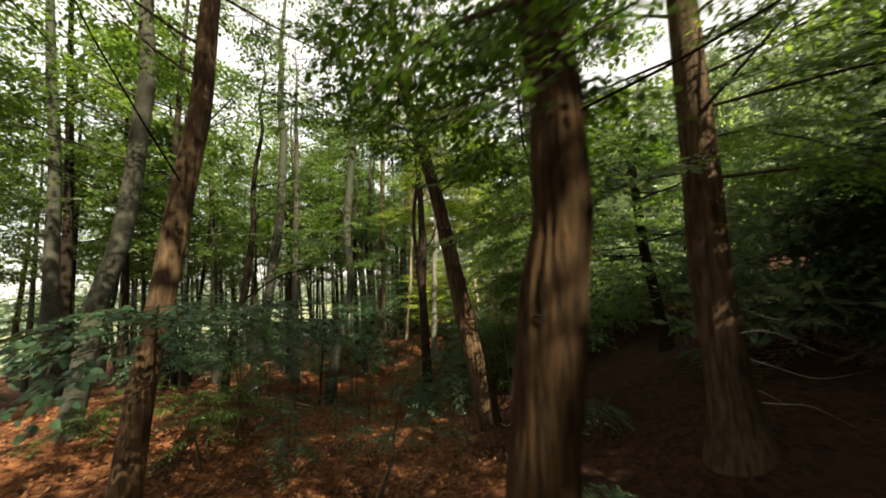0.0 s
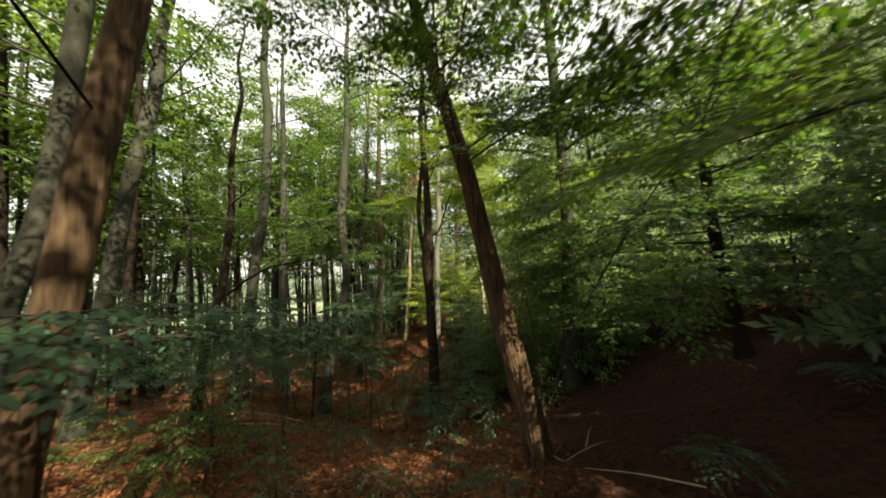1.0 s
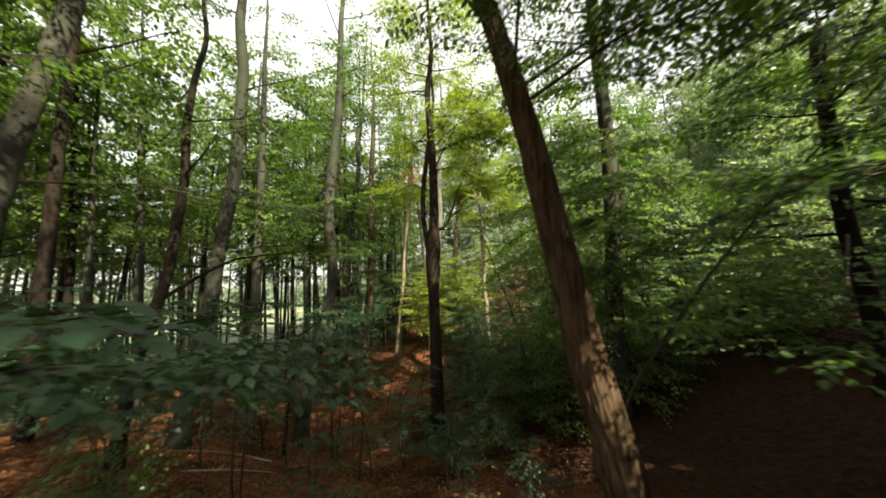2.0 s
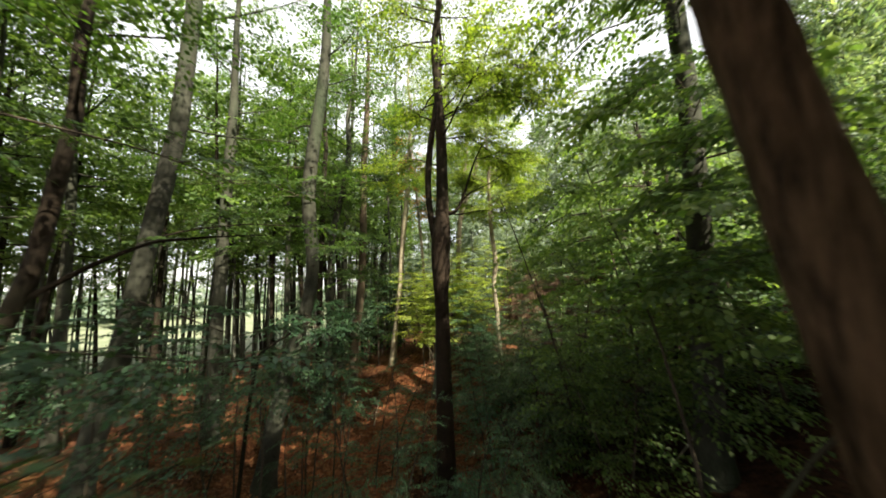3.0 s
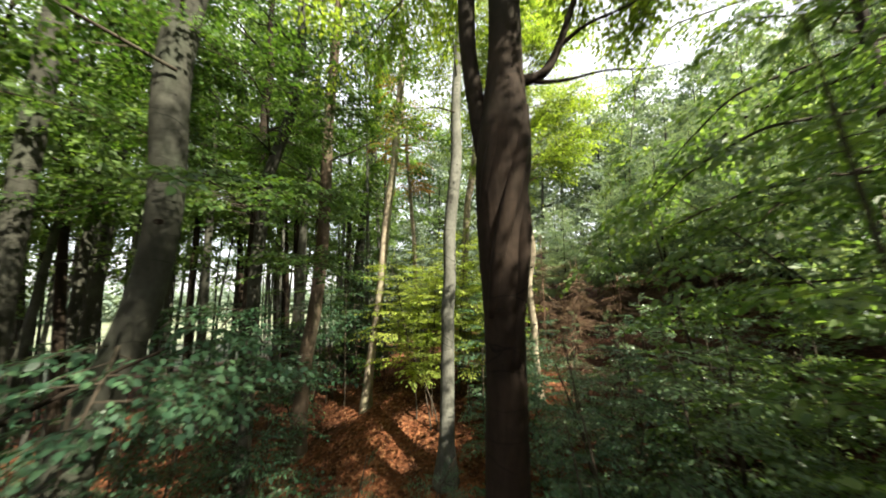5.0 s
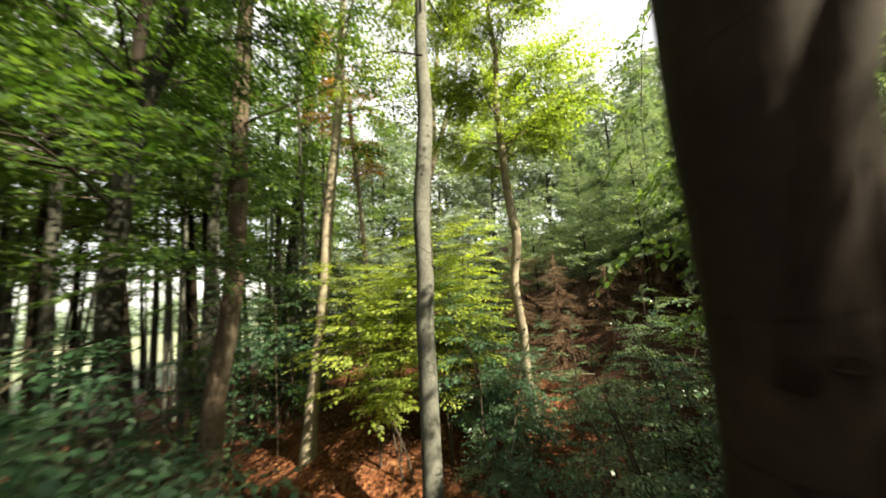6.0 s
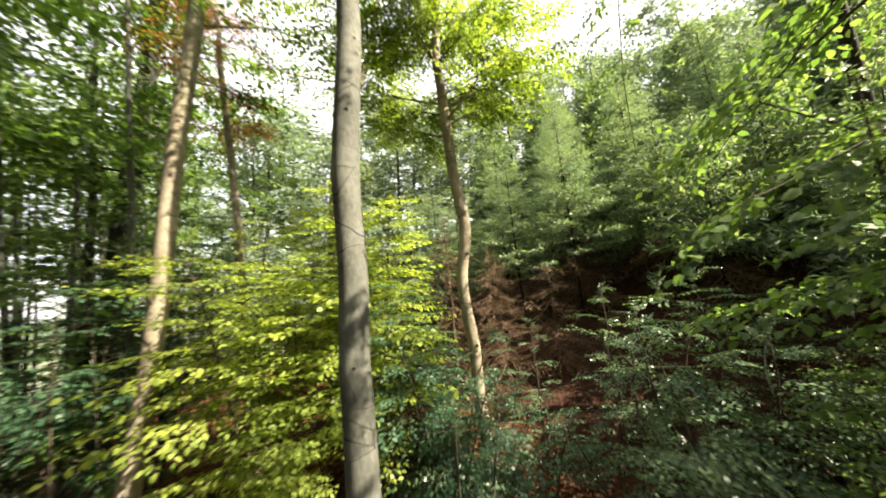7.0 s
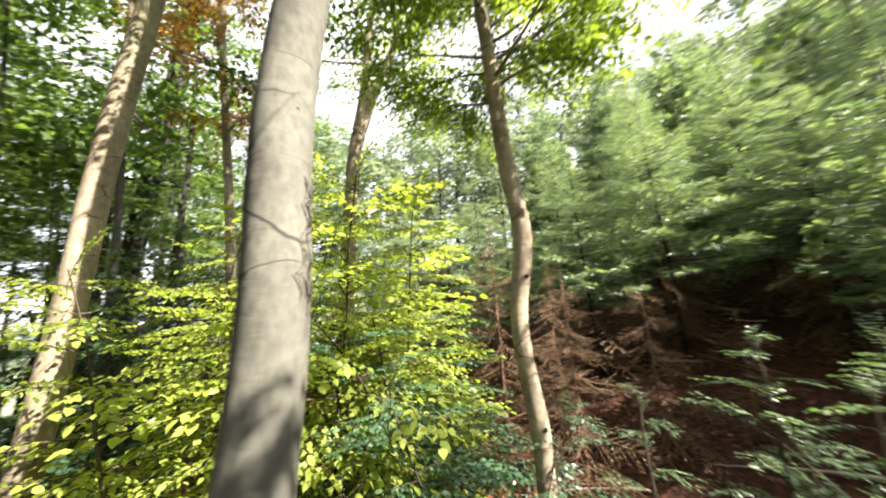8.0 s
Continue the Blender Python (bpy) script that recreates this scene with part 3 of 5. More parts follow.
def bough(name, label, line, seed, leaf, sprays=14, size=(0.6, 1.0), patterns=None, bark=None, side=1.25, parent=None, down=0.0, keep=0.4):
    """A long leafy bough along (x, y, z, r) points, part of the tree that parent names."""
    rng = np.random.default_rng(seed)
    base = np.array(parent.location) if parent else np.array(line[0][:3], float)
    s = smooth_line(np.array(line, float) - [*base, 0], 0.1)
    s[:, 3] *= 0.62
    limb = part(name, mesh_from(name, *tube(s[:, :3], s[:, 3], 7, 0.05, seed), True), bark or TWIG, parent, label)
    fol = Foliage(base, keep)
    patterns = patterns or FINE
    for k in range(sprays):
        t = 0.12 + 0.88 * (k + rng.uniform(0, 0.7)) / sprays
        x = t * (len(s) - 1)
        a = min(int(x), len(s) - 2)
        d = s[a + 1, :3] - s[a, :3]
        az = math.atan2(d[1], d[0]) + (1 if k % 2 else -1) * rng.uniform(0.35, side)
        if k == sprays - 1:
            az = math.atan2(d[1], d[0])
        fol.hang(patterns[rng.integers(len(patterns))], s[a, :3], (math.cos(az), math.sin(az), rng.uniform(-0.25, 0.15) - down), rng.uniform(*size), rng.normal(0, 0.2))
    fol.make(limb, leaf, "foliage")
    return limb


def spruce(name, label, x, y, height, seed, dead_to=0.25, spread=1.3, leaf=None, dead=False, per=9, patterns=None):
    """A young conifer: a straight stem with whorls of level, needle-set branches, the lowest ones dead."""
    rng = np.random.default_rng(seed)
    g = gz(x, y)
    root = root_at(name, x, y, g, label, "conifer", "conifers on the bank")
    u = np.linspace(0, 1, 10)
    wob = np.cumsum(rng.normal(0, 0.012, (10, 2)), axis=0)
    line = np.column_stack([wob, height * u - 0.15, (0.03 if not dead else 0.022) * (1.05 - u) * height / 4 + 0.004])
    part("trunk", mesh_from("trunk", *tube(line[:, :3], line[:, 3], 8, 0.04, seed), True), BARK_DARK if not dead else BROWNWOOD, root)
    live, brown = Foliage((x, y, g)), Foliage((x, y, g))
    whorls = int(height / 0.29)
    for k in range(whorls):
        t = 0.06 + 0.92 * k / whorls
        z = t * height
        for j in range(per if t < 0.8 else per - 3):
            az = j * 2 * np.pi / per + k * 0.9 + rng.uniform(-0.3, 0.3)
            o = np.array([np.interp(z + rng.uniform(-0.16, 0.16), line[:, 2], line[:, c]) for c in range(3)])
            size = spread * (1.05 - t) ** 0.8 * rng.uniform(0.7, 1.1) + 0.12
            d = (math.cos(az), math.sin(az), 0.55 * t - 0.12 + rng.normal(0, 0.08))
            if dead or t < dead_to:
                if rng.uniform() < 0.65:
                    brown.hang(SPRUCE_DEAD[rng.integers(3)], o, (d[0], d[1], rng.normal(-0.25, 0.3)), size * rng.uniform(0.6, 1), rng.normal(0, 0.6))
            else:
                live.hang((patterns or SPRUCE)[rng.integers(3)], o, d, size, rng.normal(0, 0.25))
    if not dead:
        live.hang((patterns or SPRUCE)[0], (line[-1][0], line[-1][1], height * 0.94 - 0.15), (0.03, 0.02, 1), 0.1 * height)
    live.make(root, leaf or NEEDLE, "foliage")
    brown.make(root, NEEDLE_DEAD, "dead_foliage", BROWNWOOD)
    return root


# ---- the trees along the way ----
# The oak's high crown is out of view, thickened to shade the ground.
tree_oak = grow_tree("oak_tree", "stout tree with furrowed brown bark close beside the way",
          [(2.11, 2.55, 2.9, 0.141), (2.16, 2.54, 3.3, 0.131), (2.22, 2.53, 3.73, 0.123), (2.27, 2.52, 3.96, 0.114), (2.28, 2.52, 4.2, 0.109), (2.29, 2.52, 4.5, 0.105), (2.26, 2.52, 5.2, 0.10)],
          14, BARK_OAK, LEAF, 1, 24, 7.6, (1.6, 3.4), patterns=MEDIUM, ridge=0.011)
tree_bank = grow_tree("beech_tree", "dark-barked tree leaning over the bank in deep shade",
          [(4.06, 4.6, 2.56, 0.186), (4.02, 4.62, 3.6, 0.171), (4.06, 4.6, 4.7, 0.158), (4.07, 4.59, 5.9, 0.14)], 15, BARK_RED, LEAF, 2, 17, 7.4, aim=(170, 100))
tree_red = grow_tree("beech_tree", "reddish trunk with sunlit patches above sunlit litter",
          [(-1.64, 4.02, 2.63, 0.118), (-1.59, 4.09, 3.24, 0.116), (-1.53, 4.19, 3.97, 0.122), (-1.48, 4.25, 4.63, 0.12), (-1.41, 4.36, 5.52, 0.118), (-1.37, 4.43, 6.0, 0.115)], 15, BARK_RED, LEAF, 3, 18, 6.2, (1.4, 3.0), 8, aim=(150, 130))
grow_tree("beech_tree", "grey beech trunk with sunlit patches rising from the litter",
          [(-4.65, 5.32, 1.14, 0.163), (-4.52, 5.51, 2.81, 0.143), (-4.47, 5.59, 3.69, 0.14), (-4.33, 5.79, 4.62, 0.14), (-4.25, 5.91, 5.74, 0.138), (-4.15, 6.05, 8.0, 0.13)], 15, BARK_BEECH, LEAF, 22, 14, 5.4)
tree_left = grow_tree("beech_tree", "grey beech trunk rising from sunlit litter",
          [(-5.19, 6.89, 2.36, 0.135), (-5.03, 7.11, 3.96, 0.124), (-4.91, 7.29, 5.63, 0.12), (-4.71, 7.59, 7.6, 0.115)], 15, BARK_BEECH, LEAF, 4, 10, 5.0)
tree_lean = grow_tree("beech_tree", "brown trunk leaning steeply over the hollow",
          [(1.78, 7.06, 1.14, 0.2), (1.58, 7.09, 2.31, 0.18), (1.44, 7.11, 2.89, 0.167), (1.27, 7.13, 3.91, 0.148), (1.07, 7.16, 5.08, 0.127), (0.81, 7.2, 6.26, 0.111), (0.5, 7.24, 7.46, 0.1)],
          13, BARK_RED, LEAF, 5, 22, 6.8, ridge=0.009)
tree_slim = grow_tree("beech_tree", "slim straight beech trunk standing in dark undergrowth",
          [(3.12, 10.49, 2.06, 0.175), (3.2, 10.47, 3.41, 0.158), (3.28, 10.46, 4.79, 0.142), (3.33, 10.45, 6.19, 0.135), (3.28, 10.46, 8.42, 0.13), (3.28, 10.46, 9.9, 0.122)],
          12.5, BARK_BEECH, LEAF, 6, 18, 7.4, (1.4, 3.0), aim=(200, 80), low=22)
tree_bend = grow_tree("beech_tree", "grey beech trunk with a gentle bend and dark wet foot",
          [(-3.96, 12.52, 0.8, 0.172), (-3.75, 12.65, 2.0, 0.156), (-3.55, 12.73, 2.8, 0.143), (-3.4, 12.8, 3.4, 0.134), (-3.36, 12.86, 4.0, 0.133), (-3.41, 12.93, 4.6, 0.143), (-3.52, 12.99, 5.2, 0.156), (-3.59, 13.06, 5.8, 0.16), (-3.57, 13.14, 6.6, 0.156), (-3.51, 13.24, 7.5, 0.15), (-3.41, 13.36, 8.6, 0.14)],
          16, BARK_BEECH, LEAF, 7, 9, 7.4)
tree_grey = grow_tree("beech_tree", "grey-brown beech trunk beyond low leafy shoots",
          [(-5.39, 10.31, 1.09, 0.157), (-5.16, 10.55, 2.93, 0.148), (-5.04, 10.68, 4.39, 0.14), (-4.85, 10.88, 6.38, 0.135), (-4.77, 10.96, 8.9, 0.125)], 16, BARK_BEECH, LEAF, 8, 6, 6.2)
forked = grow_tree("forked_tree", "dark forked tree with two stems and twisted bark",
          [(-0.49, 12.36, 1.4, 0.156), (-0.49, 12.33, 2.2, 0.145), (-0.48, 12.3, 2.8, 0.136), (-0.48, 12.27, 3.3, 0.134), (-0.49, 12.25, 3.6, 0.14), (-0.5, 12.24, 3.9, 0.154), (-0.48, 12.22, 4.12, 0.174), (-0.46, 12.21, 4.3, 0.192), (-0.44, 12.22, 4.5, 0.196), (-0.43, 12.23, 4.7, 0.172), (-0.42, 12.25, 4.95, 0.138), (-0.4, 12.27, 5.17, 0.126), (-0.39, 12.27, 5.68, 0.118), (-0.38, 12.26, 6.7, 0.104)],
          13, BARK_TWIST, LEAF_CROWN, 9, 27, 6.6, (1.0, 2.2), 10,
          stems=[[(-0.5, 12.27, 4.15, 0.09), (-0.56, 12.28, 4.45, 0.085), (-0.62, 12.28, 4.8, 0.07), (-0.68, 12.28, 5.19, 0.06), (-0.69, 12.28, 5.7, 0.066), (-0.64, 12.28, 6.31, 0.066), (-0.5, 12.3, 7.2, 0.058), (-0.3, 12.35, 8.6, 0.04), (-0.4, 12.4, 10, 0.02)]],
          extra=[[(-0.42, 12.26, 5.0, 0.06), (-0.3, 12.25, 5.03, 0.05), (-0.21, 12.25, 5.0, 0.04), (-0.11, 12.25, 5.05, 0.034), (0.0, 12.24, 5.28, 0.028), (0.13, 12.23, 5.65, 0.022), (0.26, 12.23, 6.04, 0.018), (0.45, 12.2, 6.4, 0.01)],
                 [(-0.2, 12.25, 5.0, 0.02), (0.02, 12.2, 4.97, 0.012), (0.3, 12.15, 5.04, 0.008), (0.55, 12.12, 4.99, 0.006), (0.8, 12.1, 5.05, 0.003)],
                 [(0.02, 12.24, 5.3, 0.018), (0.2, 12.2, 5.45, 0.012), (0.45, 12.15, 5.5, 0.009), (0.85, 12.1, 5.75, 0.004)],
                 [(-0.42, 12.2, 4.3, 0.035), (-0.36, 12.18, 4.42, 0.03), (-0.33, 12.17, 4.5, 0.012)],
                 [(-0.58, 12.2, 3.3, 0.03), (-0.54, 12.12, 3.7, 0.05), (-0.46, 12.07, 4.05, 0.06), (-0.36, 12.07, 4.4, 0.055), (-0.31, 12.14, 4.75, 0.03)],
                 [(-0.44, 12.16, 3.0, 0.03), (-0.38, 12.17, 3.5, 0.045), (-0.34, 12.17, 3.95, 0.055), (-0.34, 12.25, 4.3, 0.04)],
                 [(-0.61, 12.22, 3.85, 0.03), (-0.6, 12.14, 4.15, 0.05), (-0.54, 12.09, 4.45, 0.055), (-0.48, 12.14, 4.8, 0.03)]])
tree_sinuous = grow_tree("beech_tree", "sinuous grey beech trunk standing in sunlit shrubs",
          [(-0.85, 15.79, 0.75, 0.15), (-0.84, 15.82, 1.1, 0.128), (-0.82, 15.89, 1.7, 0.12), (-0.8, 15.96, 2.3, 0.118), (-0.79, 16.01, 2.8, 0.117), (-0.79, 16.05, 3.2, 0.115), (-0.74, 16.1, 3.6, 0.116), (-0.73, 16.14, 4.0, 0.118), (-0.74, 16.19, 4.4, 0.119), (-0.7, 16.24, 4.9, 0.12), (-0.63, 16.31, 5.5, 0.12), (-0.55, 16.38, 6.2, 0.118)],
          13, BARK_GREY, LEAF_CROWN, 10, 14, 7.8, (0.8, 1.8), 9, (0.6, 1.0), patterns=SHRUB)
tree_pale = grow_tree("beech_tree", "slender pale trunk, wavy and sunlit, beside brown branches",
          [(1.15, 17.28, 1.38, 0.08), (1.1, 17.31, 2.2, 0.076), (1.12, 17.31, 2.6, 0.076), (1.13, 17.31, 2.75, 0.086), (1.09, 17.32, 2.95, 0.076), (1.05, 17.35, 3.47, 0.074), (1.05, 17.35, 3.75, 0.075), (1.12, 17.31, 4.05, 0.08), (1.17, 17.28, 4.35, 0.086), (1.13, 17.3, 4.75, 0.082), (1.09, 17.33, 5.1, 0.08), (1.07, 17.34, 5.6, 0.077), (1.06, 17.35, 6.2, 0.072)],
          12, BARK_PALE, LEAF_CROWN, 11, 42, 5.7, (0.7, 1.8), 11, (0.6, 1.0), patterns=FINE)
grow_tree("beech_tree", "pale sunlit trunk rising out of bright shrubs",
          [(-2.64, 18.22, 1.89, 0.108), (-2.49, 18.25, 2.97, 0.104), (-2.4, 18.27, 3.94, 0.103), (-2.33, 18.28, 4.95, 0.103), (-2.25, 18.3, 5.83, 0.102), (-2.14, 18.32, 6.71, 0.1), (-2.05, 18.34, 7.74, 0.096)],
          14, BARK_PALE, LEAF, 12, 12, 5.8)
tree_dark = grow_tree("beech_tree", "dark slim trunk with a pale lower part",
          [(-3.97, 17.42, 0.78, 0.16), (-3.9, 17.46, 2.19, 0.15), (-3.78, 17.5, 3.01, 0.145), (-3.7, 17.53, 3.89, 0.14), (-3.66, 17.56, 4.83, 0.135), (-3.64, 17.56, 5.82, 0.13), (-3.64, 17.56, 7.39, 0.128), (-3.57, 17.59, 9.1, 0.12)],
          15, BARK_BROWN, LEAF, 13, 15, 5.2)
tree_kink = grow_tree("beech_tree", "grey trunk with a bend near its top",
          [(-4.11, 15.67, 1.78, 0.1), (-4.1, 15.68, 2.45, 0.1), (-4.11, 15.67, 3.5, 0.105), (-4.1, 15.68, 4.15, 0.104), (-4.05, 15.71, 4.96, 0.102), (-4.02, 15.73, 5.64, 0.1), (-3.9, 15.82, 6.19, 0.1), (-3.75, 15.93, 6.96, 0.1)],
          14, BARK_BEECH, LEAF, 14, 11, 5.6)
grow_tree("beech_tree", "tall trunk far behind the sunlit shrubs",
          [(-4.3, 23.59, 5.17, 0.2), (-4.0, 23.7, 8.13, 0.2), (-3.61, 23.85, 12.36, 0.18)], 17, BARK_BEECH, LEAF, 15, 13, 7.0)
grow_tree("beech_tree", "thin dark trunk with crooked branches among leafy shoots",
          [(-4.83, 8.7, 2.06, 0.09), (-4.73, 8.79, 2.89, 0.085), (-4.54, 8.97, 3.87, 0.085), (-4.46, 9.04, 4.92, 0.08), (-4.41, 9.09, 5.59, 0.075)], 11, BARK_DARK, LEAF, 18, 6, 5.0, (0.8, 1.8),
          extra=[[(-4.6, 8.9, 3.5, 0.035), (-4.2, 9.2, 3.9, 0.028), (-3.8, 9.5, 4.2, 0.022), (-3.3, 9.9, 4.3, 0.012), (-2.8, 10.2, 4.35, 0.006)]])
grow_tree("beech_tree", "stout brown trunk standing before the slim poles", [(-6.63, 14.29, 1.0, 0.17), (-6.6, 14.3, 4.0, 0.15), (-6.5, 14.35, 8.0, 0.13)], 15, BARK_BEECH, LEAF, 19, 7, 6.2)
grow_tree("beech_tree", "brown trunk far back in the stand", [(-9.6, 18.2, 1.0, 0.2), (-9.55, 18.25, 4.0, 0.18), (-9.4, 18.4, 9.0, 0.15)], 15, BARK_BEECH, LEAF, 20, 12, 6.5)
grow_tree("beech_tree", "dark slim trunk behind the low shoots", [(-5.1, 17.2, 0.6, 0.11), (-5.1, 17.2, 4.0, 0.1), (-5.0, 17.25, 8.0, 0.09)], 14, BARK_DARK, LEAF, 21, 12, 6.0)
grow_tree("birch_tree", "sunlit leaning tree with a forked pale stem",
          [(-0.17, 19.93, 4.44, 0.107), (-0.11, 19.92, 5.33, 0.105), (-0.04, 19.91, 6.29, 0.1), (0.11, 19.89, 7.11, 0.09), (0.23, 19.88, 7.88, 0.077)], 12, BARK_PALE, LEAF_CROWN, 16, 22, 7.5, (0.8, 1.8),
          stems=[[(0.0, 19.9, 6.4, 0.08), (0.25, 19.87, 7.23, 0.075), (0.41, 19.85, 7.68, 0.072), (0.68, 19.81, 8.39, 0.065), (0.87, 19.78, 9.13, 0.05), (1.1, 19.7, 10.4, 0.03)]])
grow_tree("pine_tree", "thin pale stem with withered orange foliage",
          [(-1.75, 20.09, 5.21, 0.06), (-1.85, 20.09, 6.56, 0.058), (-1.99, 20.08, 8.41, 0.05)], 10.5, BARK_PALE, LEAF_DEAD, 17, 18, 6.4, (0.4, 0.9), 5, (0.5, 0.8), patterns=FINE_DROOP)

# ---- low boughs of those trees ----
LOWB = "level bough with layered dark-green leaves"
LOW_BOUGHS_FIRST = [
    (tree_red, [(-1.55, 4.15, 3.7, 0.02), (-1.0, 3.5, 3.55, 0.014), (-0.6, 3.0, 3.4, 0.006)], 10),
    (tree_red, [(-1.55, 4.15, 3.5, 0.02), (-1.5, 5.0, 3.35, 0.014), (-1.3, 5.9, 3.15, 0.006)], 14),
    (tree_left, [(-5.05, 7.1, 3.8, 0.03), (-4.2, 7.0, 3.6, 0.022), (-3.1, 6.8, 3.35, 0.014), (-2.1, 6.7, 3.1, 0.006)], 16),
    (tree_left, [(-5.05, 7.1, 3.4, 0.03), (-4.1, 7.8, 3.3, 0.022), (-3.0, 8.3, 3.1, 0.014), (-1.8, 8.6, 2.9, 0.006)], 9),
    (tree_grey, [(-5.1, 10.6, 3.5, 0.03), (-4.1, 10.2, 3.3, 0.022), (-3.3, 9.95, 3.1, 0.014), (-2.8, 9.9, 2.95, 0.006)], 6)]
LOW_BOUGHS_SECOND = [
    (tree_grey, [(-5.1, 10.6, 4.4, 0.03), (-4.0, 10.3, 4.5, 0.022), (-3.0, 10.1, 4.5, 0.014), (-2.2, 10.0, 4.4, 0.006)], 7),
    (tree_bend, [(-3.55, 12.8, 3.1, 0.03), (-3.2, 12.4, 3.05, 0.022), (-2.9, 12.0, 2.9, 0.014), (-2.7, 11.7, 2.75, 0.006)], 7),
    (tree_bend, [(-3.55, 12.8, 2.8, 0.03), (-3.1, 13.2, 2.7, 0.022), (-2.8, 13.6, 2.5, 0.014), (-2.7, 14.0, 2.3, 0.006)], 9),
    (tree_kink, [(-4.1, 15.7, 3.3, 0.03), (-3.9, 14.8, 3.2, 0.022), (-3.6, 14.0, 3.0, 0.014), (-3.3, 13.3, 2.8, 0.006)], 18),
    (tree_kink, [(-4.1, 15.7, 4.6, 0.03), (-3.7, 14.6, 4.7, 0.022), (-3.3, 13.7, 4.6, 0.014), (-3.0, 13.0, 4.5, 0.006)], 18)]
LOW_BOUGHS_THIRD = [
    (tree_dark, [(-3.8, 17.5, 4.2, 0.03), (-3.5, 16.6, 4.2, 0.022), (-3.3, 15.8, 4.0, 0.014), (-3.1, 15.1, 3.8, 0.006)], 20),
    (tree_dark, [(-3.8, 17.5, 5.0, 0.03), (-3.4, 16.6, 5.2, 0.022), (-3.0, 15.8, 5.2, 0.014), (-2.7, 15.0, 5.0, 0.006)], 20),
    (tree_left, [(-5.0, 7.2, 5.0, 0.03), (-4.2, 8.2, 5.2, 0.022), (-3.4, 9.0, 5.1, 0.014), (-2.8, 9.8, 4.9, 0.006)], 8)]
LOW_BOUGHS_FOURTH = [
    (tree_kink, [(-4.05, 15.7, 5.2, 0.03), (-4.6, 14.6, 5.6, 0.022), (-4.9, 13.7, 5.6, 0.014), (-5.0, 12.9, 5.4, 0.006)], 22),
    (tree_kink, [(-4.0, 15.7, 6.0, 0.03), (-3.6, 14.8, 6.4, 0.022), (-3.4, 14.0, 6.4, 0.014), (-3.4, 13.4, 6.2, 0.006)], 20),
    (tree_kink, [(-4.05, 15.7, 5.0, 0.03), (-5.2, 15.2, 5.1, 0.022), (-6.0, 14.9, 4.9, 0.014), (-6.7, 14.6, 4.6, 0.006)], 22),
    (tree_dark, [(-3.65, 17.5, 6.0, 0.03), (-4.3, 16.6, 6.3, 0.022), (-4.8, 15.8, 6.2, 0.014), (-5.2, 15.0, 5.9, 0.006)], 24),
    (tree_dark, [(-3.65, 17.5, 6.8, 0.03), (-3.2, 16.6, 7.3, 0.022), (-3.0, 15.8, 7.3, 0.014), (-2.9, 15.2, 7.0, 0.006)], 20),
    (tree_bend, [(-3.4, 12.9, 6.4, 0.03), (-4.2, 13.6, 6.7, 0.022), (-4.8, 14.2, 6.6, 0.014), (-5.3, 14.8, 6.3, 0.006)], 22),
    (tree_bend, [(-3.4, 12.9, 5.6, 0.03), (-4.0, 12.2, 5.8, 0.022), (-4.6, 11.7, 5.7, 0.014), (-5.2, 11.2, 5.5, 0.006)], 18)]
# Boughs that start below 4.1 m take the shaded leaf colour.
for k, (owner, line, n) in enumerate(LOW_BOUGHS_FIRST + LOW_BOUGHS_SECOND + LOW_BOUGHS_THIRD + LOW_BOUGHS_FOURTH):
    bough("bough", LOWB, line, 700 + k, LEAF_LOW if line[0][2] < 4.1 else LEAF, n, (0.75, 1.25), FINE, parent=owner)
HIGH_BOUGHS_FIRST = [
    (tree_lean, [(0.95, 7.18, 5.6, 0.03), (0.9, 6.4, 5.9, 0.022), (0.9, 5.6, 5.9, 0.014), (1.0, 4.8, 5.7, 0.006)], 26),
    (tree_lean, [(0.8, 7.2, 6.2, 0.03), (0.2, 6.5, 6.5, 0.022), (-0.2, 5.7, 6.4, 0.014), (-0.3, 4.9, 6.1, 0.006)], 24),
    (tree_lean, [(1.0, 7.18, 5.4, 0.03), (1.6, 6.5, 5.5, 0.022), (2.0, 5.8, 5.4, 0.014), (2.3, 5.1, 5.1, 0.006)], 24),
    (tree_lean, [(0.7, 7.2, 6.8, 0.03), (0.8, 6.0, 7.2, 0.022), (1.2, 5.0, 7.2, 0.014), (1.5, 4.2, 6.9, 0.006)], 26),
    (tree_oak, [(2.28, 2.52, 5.0, 0.03), (1.7, 3.0, 5.3, 0.02), (1.3, 3.6, 5.3, 0.012), (1.1, 4.3, 5.1, 0.006)], 20)]
